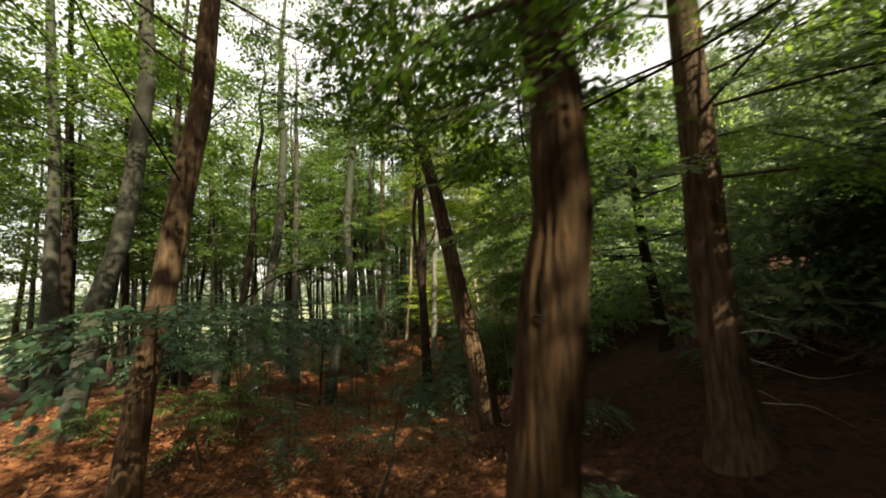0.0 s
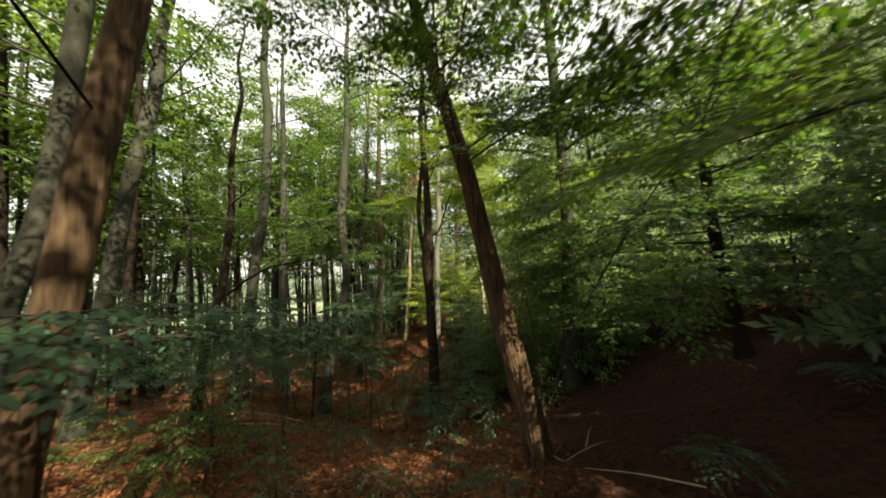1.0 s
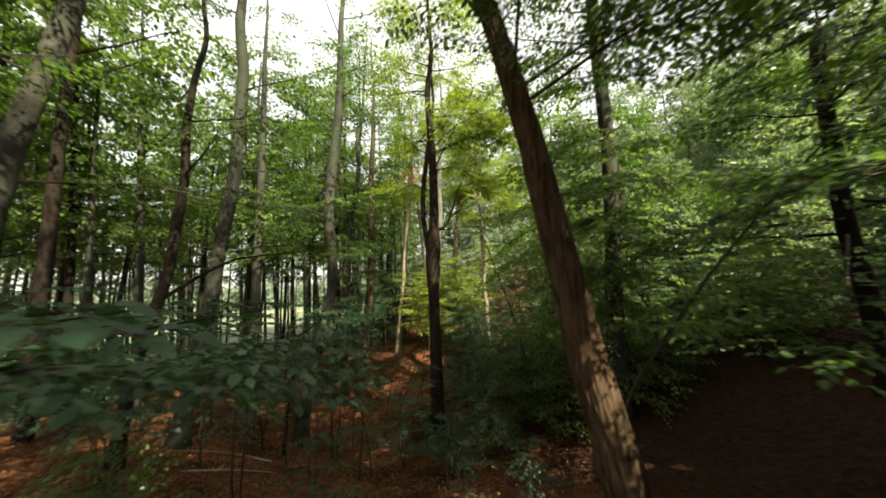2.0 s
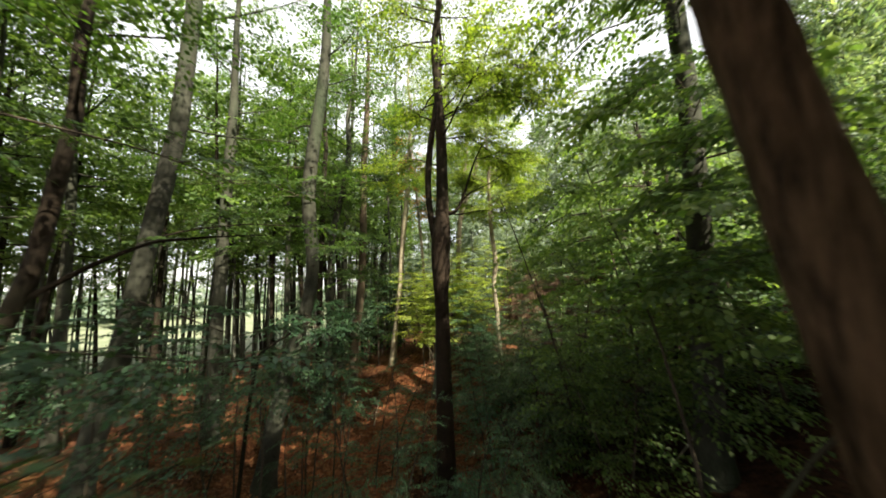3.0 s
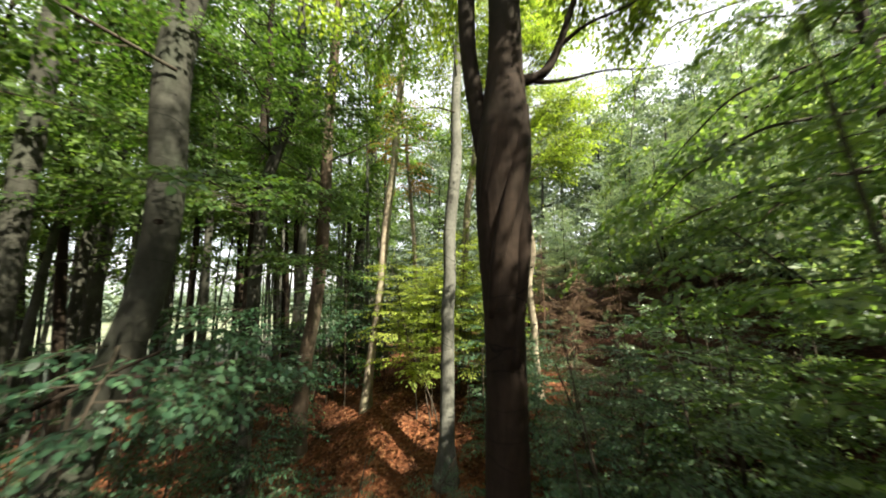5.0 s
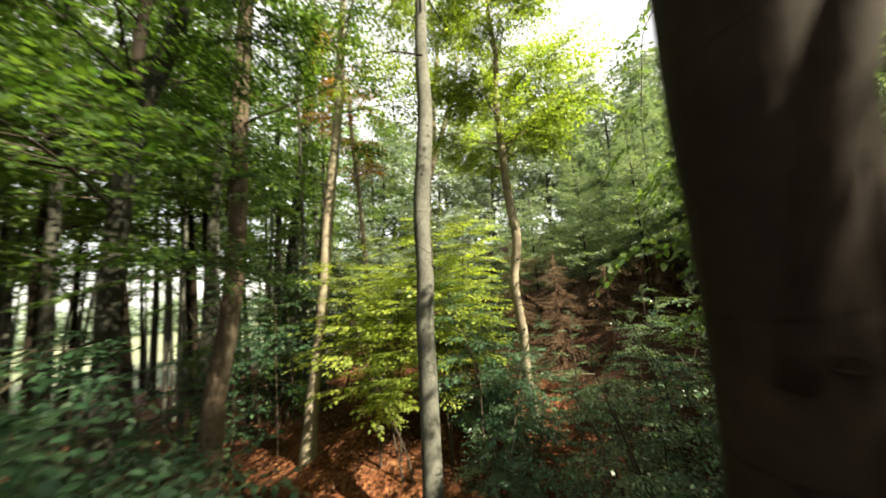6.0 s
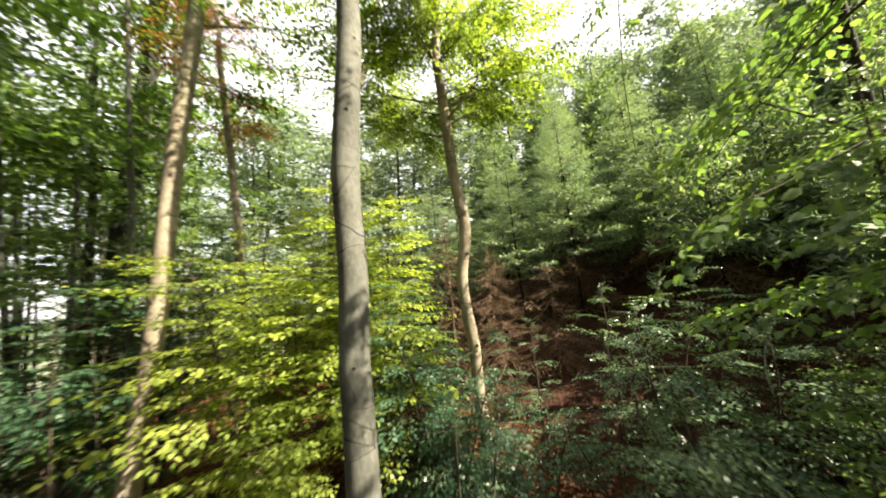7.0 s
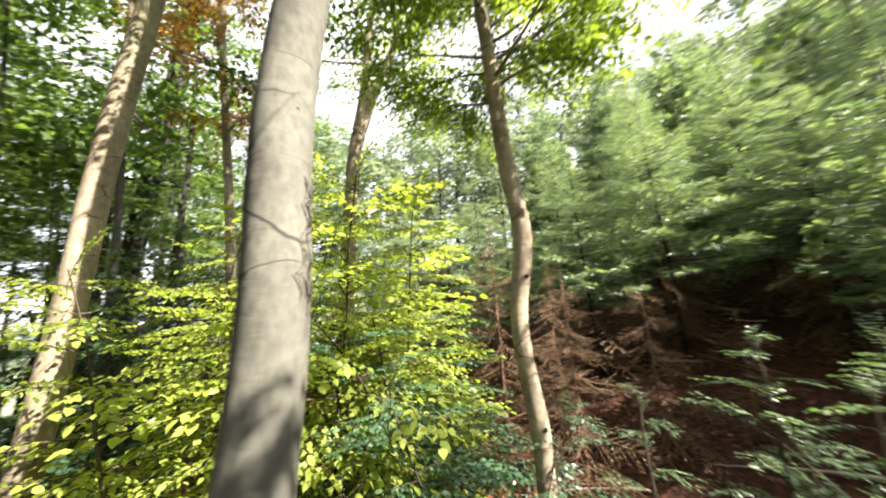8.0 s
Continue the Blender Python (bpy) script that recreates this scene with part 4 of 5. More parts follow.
HIGH_BOUGHS_SECOND = [
    (tree_oak, [(2.28, 2.52, 4.7, 0.03), (2.2, 3.1, 4.9, 0.02), (2.3, 3.8, 4.8, 0.012), (2.5, 4.4, 4.5, 0.006)], 18),
    (tree_oak, [(2.28, 2.52, 5.1, 0.02), (2.15, 2.25, 4.95, 0.012), (1.95, 2.0, 4.75, 0.006)], 10),
    (tree_oak, [(2.3, 2.52, 5.1, 0.02), (2.7, 2.35, 5.2, 0.012), (3.1, 2.5, 5.1, 0.006)], 10),
    (tree_bank, [(4.05, 4.6, 4.7, 0.03), (3.4, 4.4, 4.6, 0.02), (2.7, 4.2, 4.4, 0.012), (2.0, 4.0, 4.2, 0.006)], 18),
    (tree_bank, [(4.05, 4.6, 5.2, 0.03), (4.2, 3.8, 5.5, 0.02), (4.0, 3.0, 5.5, 0.012), (3.7, 2.4, 5.3, 0.006)], 20)]
HIGH_BOUGHS_THIRD = [
    (tree_bank, [(4.05, 4.6, 5.0, 0.03), (4.8, 5.0, 5.2, 0.02), (5.5, 5.2, 5.1, 0.012), (6.1, 5.2, 4.8, 0.006)], 20),
    (tree_bank, [(4.05, 4.6, 5.6, 0.03), (5.2, 4.0, 5.9, 0.02), (6.0, 3.6, 5.8, 0.012), (6.8, 3.2, 5.4, 0.006)], 24),
    (tree_bank, [(4.05, 4.6, 4.6, 0.03), (5.0, 4.5, 4.6, 0.02), (6.0, 4.4, 4.4, 0.012), (6.8, 4.3, 4.0, 0.006)], 24),
    (tree_bank, [(4.05, 4.6, 6.2, 0.03), (4.8, 3.6, 6.5, 0.02), (5.4, 2.8, 6.4, 0.012), (5.9, 2.2, 6.1, 0.006)], 22),
    (tree_bank, [(4.05, 4.6, 5.3, 0.03), (4.9, 3.9, 5.2, 0.02), (5.6, 3.4, 4.9, 0.012), (6.2, 3.0, 4.5, 0.006)], 22)]
HIGH_BOUGHS_FOURTH = [
    # The first bough is added to shade the pale trunk behind it.
    (tree_sinuous, [(-0.6, 16.05, 7.0, 0.03), (-1.0, 16.5, 7.4, 0.02), (-1.5, 16.9, 7.5, 0.012), (-2.0, 17.3, 7.3, 0.006)], 16),
    (forked, [(-0.38, 12.26, 6.6, 0.03), (0.2, 12.6, 6.8, 0.02), (0.7, 13.0, 6.6, 0.012), (1.1, 13.3, 6.2, 0.006)], 20),
    (forked, [(-0.4, 12.26, 6.0, 0.03), (-1.0, 12.7, 6.4, 0.02), (-1.5, 13.2, 6.4, 0.012), (-1.9, 13.6, 6.2, 0.006)], 16),
    (tree_slim, [(3.3, 10.45, 4.8, 0.03), (2.8, 9.8, 4.7, 0.02), (2.4, 9.2, 4.4, 0.012), (2.2, 8.6, 4.1, 0.006)], 20)]
HIGH_BOUGHS_FIFTH = [
    (tree_slim, [(3.3, 10.45, 5.2, 0.03), (3.9, 9.7, 5.2, 0.02), (4.3, 9.2, 5.0, 0.012), (4.6, 8.7, 4.7, 0.006)], 18),
    (tree_slim, [(3.3, 10.4, 7.2, 0.02), (3.0, 10.0, 7.2, 0.014), (2.6, 9.6, 7.0, 0.006)], 16)]
HIGH_BOUGHS_SIXTH = [
    (tree_slim, [(3.3, 10.4, 3.6, 0.02), (2.9, 10.0, 3.7, 0.014), (2.6, 9.6, 3.6, 0.006)], 14),
    (tree_lean, [(1.0, 7.18, 5.6, 0.03), (1.8, 7.0, 6.0, 0.02), (2.6, 6.8, 6.1, 0.012), (3.3, 6.6, 5.9, 0.006)], 22),
    (forked, [(-0.38, 12.26, 7.2, 0.03), (0.3, 11.6, 7.5, 0.02), (0.8, 11.1, 7.4, 0.012), (1.1, 10.8, 7.0, 0.006)], 36),
    (forked, [(-0.38, 12.26, 7.0, 0.03), (0.5, 12.0, 7.3, 0.02), (1.1, 11.8, 7.2, 0.012), (1.5, 11.6, 6.8, 0.006)], 30)]
HIGH_BOUGHS_SEVENTH = [
    (tree_pale, [(1.06, 17.35, 6.3, 0.02), (1.7, 17.6, 6.8, 0.014), (2.3, 17.9, 6.9, 0.006)], 22),
    (tree_pale, [(1.06, 17.35, 6.1, 0.02), (0.9, 18.0, 6.5, 0.014), (0.6, 18.6, 6.5, 0.006)], 20),
    (tree_pale, [(1.06, 17.35, 6.8, 0.02), (0.6, 17.2, 7.3, 0.014), (0.1, 17.1, 7.4, 0.006)], 20),
    (tree_pale, [(1.06, 17.35, 7.0, 0.02), (1.6, 16.9, 7.6, 0.014), (2.1, 16.5, 7.7, 0.006)], 22),
    (tree_kink, [(-3.9, 15.8, 6.4, 0.03), (-3.2, 16.0, 7.0, 0.02), (-2.6, 16.2, 7.2, 0.012), (-2.1, 16.4, 7.1, 0.006)], 24),
    (tree_kink, [(-3.8, 15.9, 7.0, 0.03), (-3.2, 15.4, 7.6, 0.02), (-2.6, 15.0, 7.8, 0.012), (-2.1, 14.8, 7.7, 0.006)], 24),
    (tree_kink, [(-3.9, 15.8, 6.2, 0.03), (-4.2, 16.8, 6.8, 0.02), (-4.3, 17.6, 7.0, 0.012), (-4.4, 18.4, 6.9, 0.006)], 24),
    (tree_oak, [(2.27, 2.42, 4.8, 0.012), (2.22, 2.25, 4.6, 0.008), (2.15, 2.1, 4.38, 0.005), (2.1, 1.98, 4.14, 0.003)], 11),
    (tree_oak, [(2.28, 2.5, 5.4, 0.02), (2.5, 2.9, 5.7, 0.014), (2.6, 3.4, 5.7, 0.006)], 14),
    (tree_bank, [(4.07, 4.6, 6.3, 0.03), (3.5, 5.0, 6.8, 0.02), (2.9, 5.2, 6.9, 0.012), (2.3, 5.3, 6.7, 0.006)], 26),
    (tree_bank, [(4.07, 4.6, 6.8, 0.03), (3.6, 4.2, 7.4, 0.02), (3.1, 4.0, 7.4, 0.012), (2.6, 3.9, 7.1, 0.006)], 24),
    (tree_bank, [(4.07, 4.6, 5.9, 0.03), (3.6, 5.6, 6.2, 0.02), (3.2, 6.2, 6.1, 0.012), (2.8, 6.8, 5.8, 0.006)], 24),
    (tree_slim, [(3.28, 10.4, 8.2, 0.03), (2.6, 10.9, 8.6, 0.02), (2.0, 11.3, 8.4, 0.012), (1.4, 11.6, 7.9, 0.006)], 28),
    (tree_slim, [(3.28, 10.4, 7.6, 0.03), (2.4, 11.2, 7.9, 0.02), (1.9, 11.9, 7.7, 0.012), (1.5, 12.5, 7.2, 0.006)], 26),
    (tree_slim, [(3.2, 10.3, 4.7, 0.02), (2.8, 9.6, 4.6, 0.014), (2.5, 9.1, 4.3, 0.006)], 16),
    (tree_slim, [(3.15, 10.3, 3.9, 0.02), (2.7, 9.7, 3.8, 0.014), (2.4, 9.3, 3.5, 0.006)], 16),
    (tree_slim, [(3.15, 10.3, 3.2, 0.02), (2.8, 9.7, 3.2, 0.014), (2.7, 9.2, 2.9, 0.006)], 16),
    (tree_slim, [(3.25, 10.3, 5.8, 0.02), (2.9, 9.6, 5.8, 0.014), (2.8, 9.1, 5.5, 0.006)], 16),
    (tree_slim, [(3.2, 10.3, 5.1, 0.02), (3.0, 9.5, 5.2, 0.014), (3.0, 8.8, 5.0, 0.006)], 16),
    (tree_slim, [(3.28, 10.4, 5.4, 0.03), (2.9, 9.8, 5.4, 0.02), (2.5, 9.4, 5.1, 0.012), (2.2, 9.1, 4.7, 0.006)], 20),
    (tree_slim, [(3.28, 10.4, 6.2, 0.03), (2.8, 10.0, 6.3, 0.02), (2.3, 9.8, 6.0, 0.012), (1.9, 9.6, 5.5, 0.006)], 20),
    (forked, [(0.3, 12.2, 6.1, 0.015), (0.7, 12.3, 6.2, 0.012), (1.1, 12.5, 6.0, 0.006)], 12)]
# Brighter leaf copies stand in for sun on some of these boughs.
for k, (owner, line, n) in enumerate(HIGH_BOUGHS_FIRST + HIGH_BOUGHS_SECOND + HIGH_BOUGHS_THIRD + HIGH_BOUGHS_FOURTH + HIGH_BOUGHS_FIFTH + HIGH_BOUGHS_SIXTH + HIGH_BOUGHS_SEVENTH):
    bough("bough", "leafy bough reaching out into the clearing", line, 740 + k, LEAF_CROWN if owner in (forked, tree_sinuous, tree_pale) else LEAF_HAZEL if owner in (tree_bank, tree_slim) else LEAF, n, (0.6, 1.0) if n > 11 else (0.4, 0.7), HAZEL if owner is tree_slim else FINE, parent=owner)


def bare_branch(owner, line, seed, mat=None):
    """A dead, leafless branch, part of its tree."""
    s = smooth_line(np.array(line, float) - [*owner.location, 0], 0.06)
    return part("dead_branch", mesh_from("dead_branch", *tube(s[:, :3], s[:, 3], 6, 0.08, seed), True), mat or DEADWOOD, owner, "bare pale dead branch")


dr = np.random.default_rng(31)
for k in range(7):                                   # wispy dead twigs low on the bank tree
    z, a, ln = 2.2 + 0.2 * k, radians(-75 + 20 * dr.uniform(0, 5)), dr.uniform(0.4, 1.1)
    q = np.linspace(0, 1, 6)
    wob = np.cumsum(dr.normal(0, 0.06, (6, 2)), axis=0)
    bare_branch(tree_bank, np.column_stack([4.06 + ln * q * math.cos(a) + wob[:, 0] - wob[0, 0], 4.6 + ln * q * math.sin(a) + wob[:, 0], z + wob[:, 1] - 0.15 * q, 0.0045 * (1.1 - q)]), 770 + k)
bare_branch(tree_red, [(-1.45, 4.3, 5.0, 0.012), (-1.0, 3.5, 5.3, 0.009), (-0.75, 2.9, 5.7, 0.006), (-0.5, 2.4, 6.2, 0.003)], 785, BARK_DARK)
bare_branch(tree_oak, [(2.3, 2.5, 4.4, 0.008), (2.7, 2.35, 4.5, 0.006), (3.2, 2.2, 4.7, 0.004), (3.8, 2.3, 5.1, 0.002)], 786, BARK_DARK)


def on_trunk(tree, z, angle, out=0.0):
    """A place on the bark at a height of the world and an angle (degrees from +x), in the tree's own coordinates."""
    me = [c for c in tree.children if c.name.startswith("trunk")][0].data
    v = np.empty(len(me.vertices) * 3)
    me.vertices.foreach_get("co", v)
    v = v.reshape(-1, 3)
    z -= tree.location.z
    ring = v[np.abs(v[:, 2] - z) < 0.2]
    c = ring[np.abs(ring[:, 2] - z) < 0.1].mean(0)
    way = np.array([math.cos(radians(angle)), math.sin(radians(angle)), 0])
    d = ring - c
    near = np.argsort(np.abs(np.arctan2(d[:, 1] * way[0] - d[:, 0] * way[1], d[:, :2] @ way[:2])) * 0.1 + np.abs(d[:, 2] - (z - c[2])))[:4]
    r = np.linalg.norm(d[near][:, :2], axis=1).mean()
    return np.array([c[0], c[1], z]) + way * (r + out)


def bark_knot(tree, z, angle, size, seed):
    """A healed branch scar: a low swollen rim round a dark eye."""
    heap = Heap()
    c = on_trunk(tree, z, angle, -0.006)
    n = np.array([math.cos(radians(angle)), math.sin(radians(angle)), 0])
    s = np.array([-n[1], n[0], 0])
    kr = np.random.default_rng(seed)
    a = np.linspace(0, 2 * np.pi, 13)
    wob = 1 + 0.12 * kr.normal(0, 1, 13)
    wob[-1] = wob[0]
    ring = c + (np.cos(a) * wob * size)[:, None] * s + np.outer(np.sin(a) * wob * size * 0.7, (0, 0, 1)) + 0.004 * n
    heap.add(*tube(ring, np.full(13, size * 0.28), 6))
    heap.add(*tube([c - 0.01 * n, c + 0.004 * n, c + 0.008 * n], [size * 0.7, size * 0.6, size * 0.2], 8))
    return part("bark_knot", heap.mesh("bark_knot", True), BARK_DARK, [c for c in tree.children if c.name.startswith("trunk")][0], "dark healed knot in the bark")


def bark_crack(tree, z, angle, length, seed, width=0.0035):
    """A crooked dark fissure down the bark."""
    cr = np.random.default_rng(seed)
    n = max(4, int(length / 0.025))
    aa = angle + np.cumsum(cr.normal(0, 1.6, n))
    pts = [on_trunk(tree, z - length * k / (n - 1), aa[k], -0.001) for k in range(n)]
    return part("bark_crack", mesh_from("bark_crack", *tube(pts, width * np.sin(np.linspace(0.3, 2.9, n)), 5)), BARK_DARK, [c for c in tree.children if c.name.startswith("trunk")][0], "dark fissure in the bark")


KNOTS_M = [(4.58, -55, 0.010), (5.2, -100, 0.016), (3.05, -110, 0.012), (6.0, -80, 0.016)]
for k, (z, a, s) in enumerate(KNOTS_M):
    bark_knot(tree_sinuous, z, a, s, 800 + k)
ck = np.random.default_rng(33)
for k in range(38):
    bark_crack(tree_sinuous, ck.uniform(3.9, 4.35), ck.uniform(-52, -10), ck.uniform(0.04, 0.16), 820 + k, ck.uniform(0.0015, 0.003))
for k, (tree, z, a, s) in enumerate([(tree_pale, 4.0, -100, 0.018), (tree_pale, 2.75, -90, 0.022), (tree_bend, 4.1, -60, 0.03), (tree_bend, 2.9, -75, 0.028), (forked, 3.35, -110, 0.022), (tree_dark, 4.2, -70, 0.026), (tree_kink, 3.6, -60, 0.022), (tree_oak, 3.6, -120, 0.02)]):
    bark_knot(tree, z, a, s, 860 + k)

# ---- saplings and shrubs ----
LOW = "low beech sapling with level dark-green shoots over the litter"
LOW_SAPLINGS_FIRST = [(0.75, 4.6, 2.55, 0.5), (-2.9, 8.6, 2.5, 0.8), (-2.9, 11.5, 1.5, 0.7), (-4.4, 11.4, 1.9, 0.8), (-4.6, 13.9, 2.3, 1.0), (-5.8, 15.2, 2.3, 1.1), (-6.6, 12.4, 2.5, 1.2), (-7.2, 9.8, 2.7, 1.2), (-5.6, 18.4, 2.2, 1.1), (-4.2, 7.8, 2.7, 0.9), (-3.4, 14.9, 2.4, 1.0), (-5.4, 12.6, 2.3, 1.1), (-4.9, 16.6, 2.6, 1.1), (-6.4, 17.2, 2.2, 1.1), (-8.4, 14.4, 3.0, 1.4), (-8.8, 11.2, 2.8, 1.3), (-6.4, 8.2, 3.0, 1.2), (-7.5, 19.5, 2.3, 1.2)]
LOW_SAPLINGS_SECOND = [(-4.0, 19.8, 3.4, 1.2), (-9.5, 17.0, 3.1, 1.5), (-3.2, 20.8, 4.2, 1.3), (-2.4, 21.8, 4.8, 1.3), (-3.4, 18.9, 4.3, 1.1), (-4.4, 19.3, 4.0, 1.1), (-11.5, 13.2, 4.0, 1.6), (-12.8, 10.2, 4.4, 1.6), (-12.5, 16.4, 3.6, 1.5), (-14.5, 13.0, 4.2, 1.6), (-10.8, 9.6, 4.0, 1.5), (-13.0, 14.8, 4.0, 1.6), (-9.2, 13.0, 2.6, 1.4)]
for k, (x, y, top, spread) in enumerate(LOW_SAPLINGS_FIRST + LOW_SAPLINGS_SECOND):
    sapling(x, y, top, LOW, 100 + k, sprays=18 if x < -5 else 7 if y < 9 else 11, spread=spread, from_z=max(0.4, (top - gz(x, y)) * (0.62 if x > -5 else 0.35)), stems=2 if k % 3 == 0 else 1)
for k, (x, y, top, spread) in enumerate([(-2.3, 5.5, 2.6, 0.7), (-2.6, 6.5, 2.7, 0.8), (-3.4, 5.6, 2.5, 0.8)]):
    sapling(x, y, top, "small sapling with sun-flecked leaves on bright litter", 140 + k, LEAF, 12, spread, stems=2)

for k, (x, y, top, spread, n) in enumerate([(-2.5, 9.7, 2.85, 0.9, 12), (-3.4, 10.7, 2.75, 1.0, 13), (-2.1, 7.4, 2.9, 0.8, 10), (-3.0, 6.9, 3.05, 0.9, 12), (-4.2, 9.4, 2.9, 1.0, 13), (-2.6, 12.2, 2.4, 0.8, 11), (-3.0, 12.0, 3.0, 0.9, 12)]):
    sapling(x, y, top, "thin beech sapling with one level shelf of dark-green shoots", 150 + k, LEAF_LOW, n, spread, from_z=(top - gz(x, y)) * 0.72, tilt=(-0.08, 0.08), stems=1)
for k, (x, y, top, spread, n) in enumerate([(-0.2, 6.4, 1.8, 0.6, 10), (-1.4, 6.2, 2.2, 0.7, 12), (-0.9, 5.3, 2.2, 0.55, 10), (0.4, 7.8, 1.7, 0.6, 10), (-1.6, 8.0, 2.1, 0.7, 12), (1.2, 6.2, 1.7, 0.5, 8), (1.1, 8.6, 1.6, 0.6, 10), (2.7, 4.0, 2.1, 0.6, 12), (3.1, 5.6, 2.2, 0.6, 12), (2.4, 5.0, 1.9, 0.5, 10), (4.9, 6.0, 2.7, 0.7, 12)]):
    sapling(x, y, top, "small low beech seedling with drooping dark shoots on litter", 180 + k, LEAF_LOW, n, spread, FINE_DROOP, from_z=0.3, tilt=(-0.1, 0.15), stems=1, r=0.01)
for k, (x, y, top, spread, n) in enumerate([(-1.15, 11.3, 2.3, 0.6, 22), (-1.0, 12.8, 1.9, 0.6, 20), (-1.75, 10.6, 2.1, 0.55, 16), (-0.1, 9.6, 1.9, 0.5, 14), (-2.8, 11.5, 2.25, 0.5, 14), (-2.0, 12.9, 2.2, 0.5, 20)]):
    sapling(x, y, top, "leafy dark-green shrub round the foot of the forked tree", 230 + k, LEAF_LOW, n, spread, from_z=0.4, stems=2, name="shrub", group="shrubs by the forked tree")

SUNNY = "young beech bush with tiers of sunlit yellow-green leaves"
# The sun on these bushes is partly in their bright leaf colour.
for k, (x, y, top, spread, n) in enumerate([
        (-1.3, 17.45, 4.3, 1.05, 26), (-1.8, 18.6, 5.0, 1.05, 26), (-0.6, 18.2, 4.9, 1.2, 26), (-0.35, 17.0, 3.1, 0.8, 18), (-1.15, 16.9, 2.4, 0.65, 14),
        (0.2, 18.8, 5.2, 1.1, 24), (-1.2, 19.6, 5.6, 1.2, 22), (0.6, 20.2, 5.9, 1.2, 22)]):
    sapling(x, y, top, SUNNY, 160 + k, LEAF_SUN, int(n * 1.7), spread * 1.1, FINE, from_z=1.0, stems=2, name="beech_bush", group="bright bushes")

DARKB = "dense dark-green shrub at the foot of the bank"
SHRUBS_FIRST = [(0.35, 12.65, 3.2, 0.55, 14), (0.35, 17.8, 3.9, 0.9, 22), (0.15, 17.2, 3.4, 0.8, 20), (0.75, 17.9, 3.6, 0.8, 18), (0.3, 16.8, 2.9, 0.8, 20), (0.75, 16.2, 2.4, 0.6, 9), (-0.05, 15.9, 2.4, 0.55, 16), (0.5, 15.2, 1.7, 0.6, 9), (1.4, 15.6, 2.3, 0.6, 9), (2.4, 15.65, 3.15, 0.6, 10), (2.0, 14.9, 3.0, 0.8, 12), (1.2, 14.3, 2.9, 0.7, 16), (0.6, 13.6, 2.6, 0.7, 16), (1.4, 13.2, 3.3, 0.9, 18), (2.4, 13.8, 3.1, 0.9, 18), (1.2, 11.9, 2.4, 0.9, 18)]
SHRUBS_SECOND = [(1.9, 12.4, 3.2, 1.0, 18), (1.0, 10.7, 1.8, 0.6, 10), (2.0, 10.9, 2.8, 0.9, 18), (3.2, 14.6, 3.4, 0.9, 16), (1.6, 16.7, 2.2, 0.5, 7), (3.0, 12.3, 3.6, 1.0, 18), (0.0, 10.9, 1.2, 0.7, 14), (0.1, 14.5, 1.3, 0.7, 14), (4.3, 13.0, 3.6, 1.1, 20), (4.2, 11.6, 3.5, 1.0, 20), (3.4, 10.6, 3.8, 1.1, 20), (4.6, 15.2, 3.2, 0.6, 8)]
SHRUBS_THIRD = [(5.6, 10.6, 4.2, 1.3, 20), (5.6, 12.6, 4.4, 1.3, 20)]
for k, (x, y, top, spread, n) in enumerate(SHRUBS_FIRST + SHRUBS_SECOND + SHRUBS_THIRD):
    # Shaded leaf colour by default; lighter copies where the light falls stronger.
    kind = LEAF_LOW
    if x > 0.9 and 10 < y < 14.4:
        kind = LEAF_GREY if k % 2 else LEAF_HAZEL
    elif x > 1.1 and y >= 14.4 and k % 2:
        kind = LEAF_GREY
    sapling(x, y, top, DARKB, 200 + k, kind, int(n * 1.5), spread * 1.1, FINE if x < 1 and y > 15 else None, from_z=0.3, stems=2, name="shrub", group="shrubs below the bank")

for k, (x, y, top, spread, n) in enumerate([(2.7, 15.9, 3.2, 0.6, 9), (3.1, 16.7, 3.4, 0.7, 14), (1.9, 15.7, 2.8, 0.6, 8), (3.7, 15.6, 3.5, 0.7, 14), (-0.25, 15.6, 2.7, 0.4, 12), (1.8, 16.9, 3.05, 0.45, 12), (2.3, 16.2, 2.8, 0.5, 8), (0.9, 15.0, 1.9, 0.55, 14), (1.4, 14.8, 2.3, 0.6, 14), (1.8, 14.1, 2.4, 0.6, 14), (0.5, 14.3, 1.7, 0.55, 14), (2.9, 15.0, 3.0, 0.6, 14), (1.1, 13.4, 2.0, 0.6, 14)]):
    sapling(x, y, top, "thin sapling with small grey-green leaves on the dark slope", 260 + k, LEAF_GREY, n, spread, from_z=0.2, tilt=(0.1, 0.6), stems=1, tier=1)
for k, (x, y, top, spread, n) in enumerate([(-3.3, 14.2, 2.5, 1.0, 16), (-5.2, 15.3, 2.6, 1.1, 14), (-4.7, 18.6, 4.6, 1.1, 20), (-4.0, 20.6, 5.4, 1.3, 22), (-3.5, 20.2, 6.8, 1.4, 34), (-4.8, 20.6, 6.6, 1.2, 30), (-4.3, 22.4, 7.0, 1.5, 32), (-2.6, 21.0, 6.4, 1.4, 30)]):
    sapling(x, y, top, "tall beech sapling with broad tiers of green leaves", 280 + k, LEAF if top > 6.5 else LEAF_LOW, n, spread, from_z=0.8, stems=2)

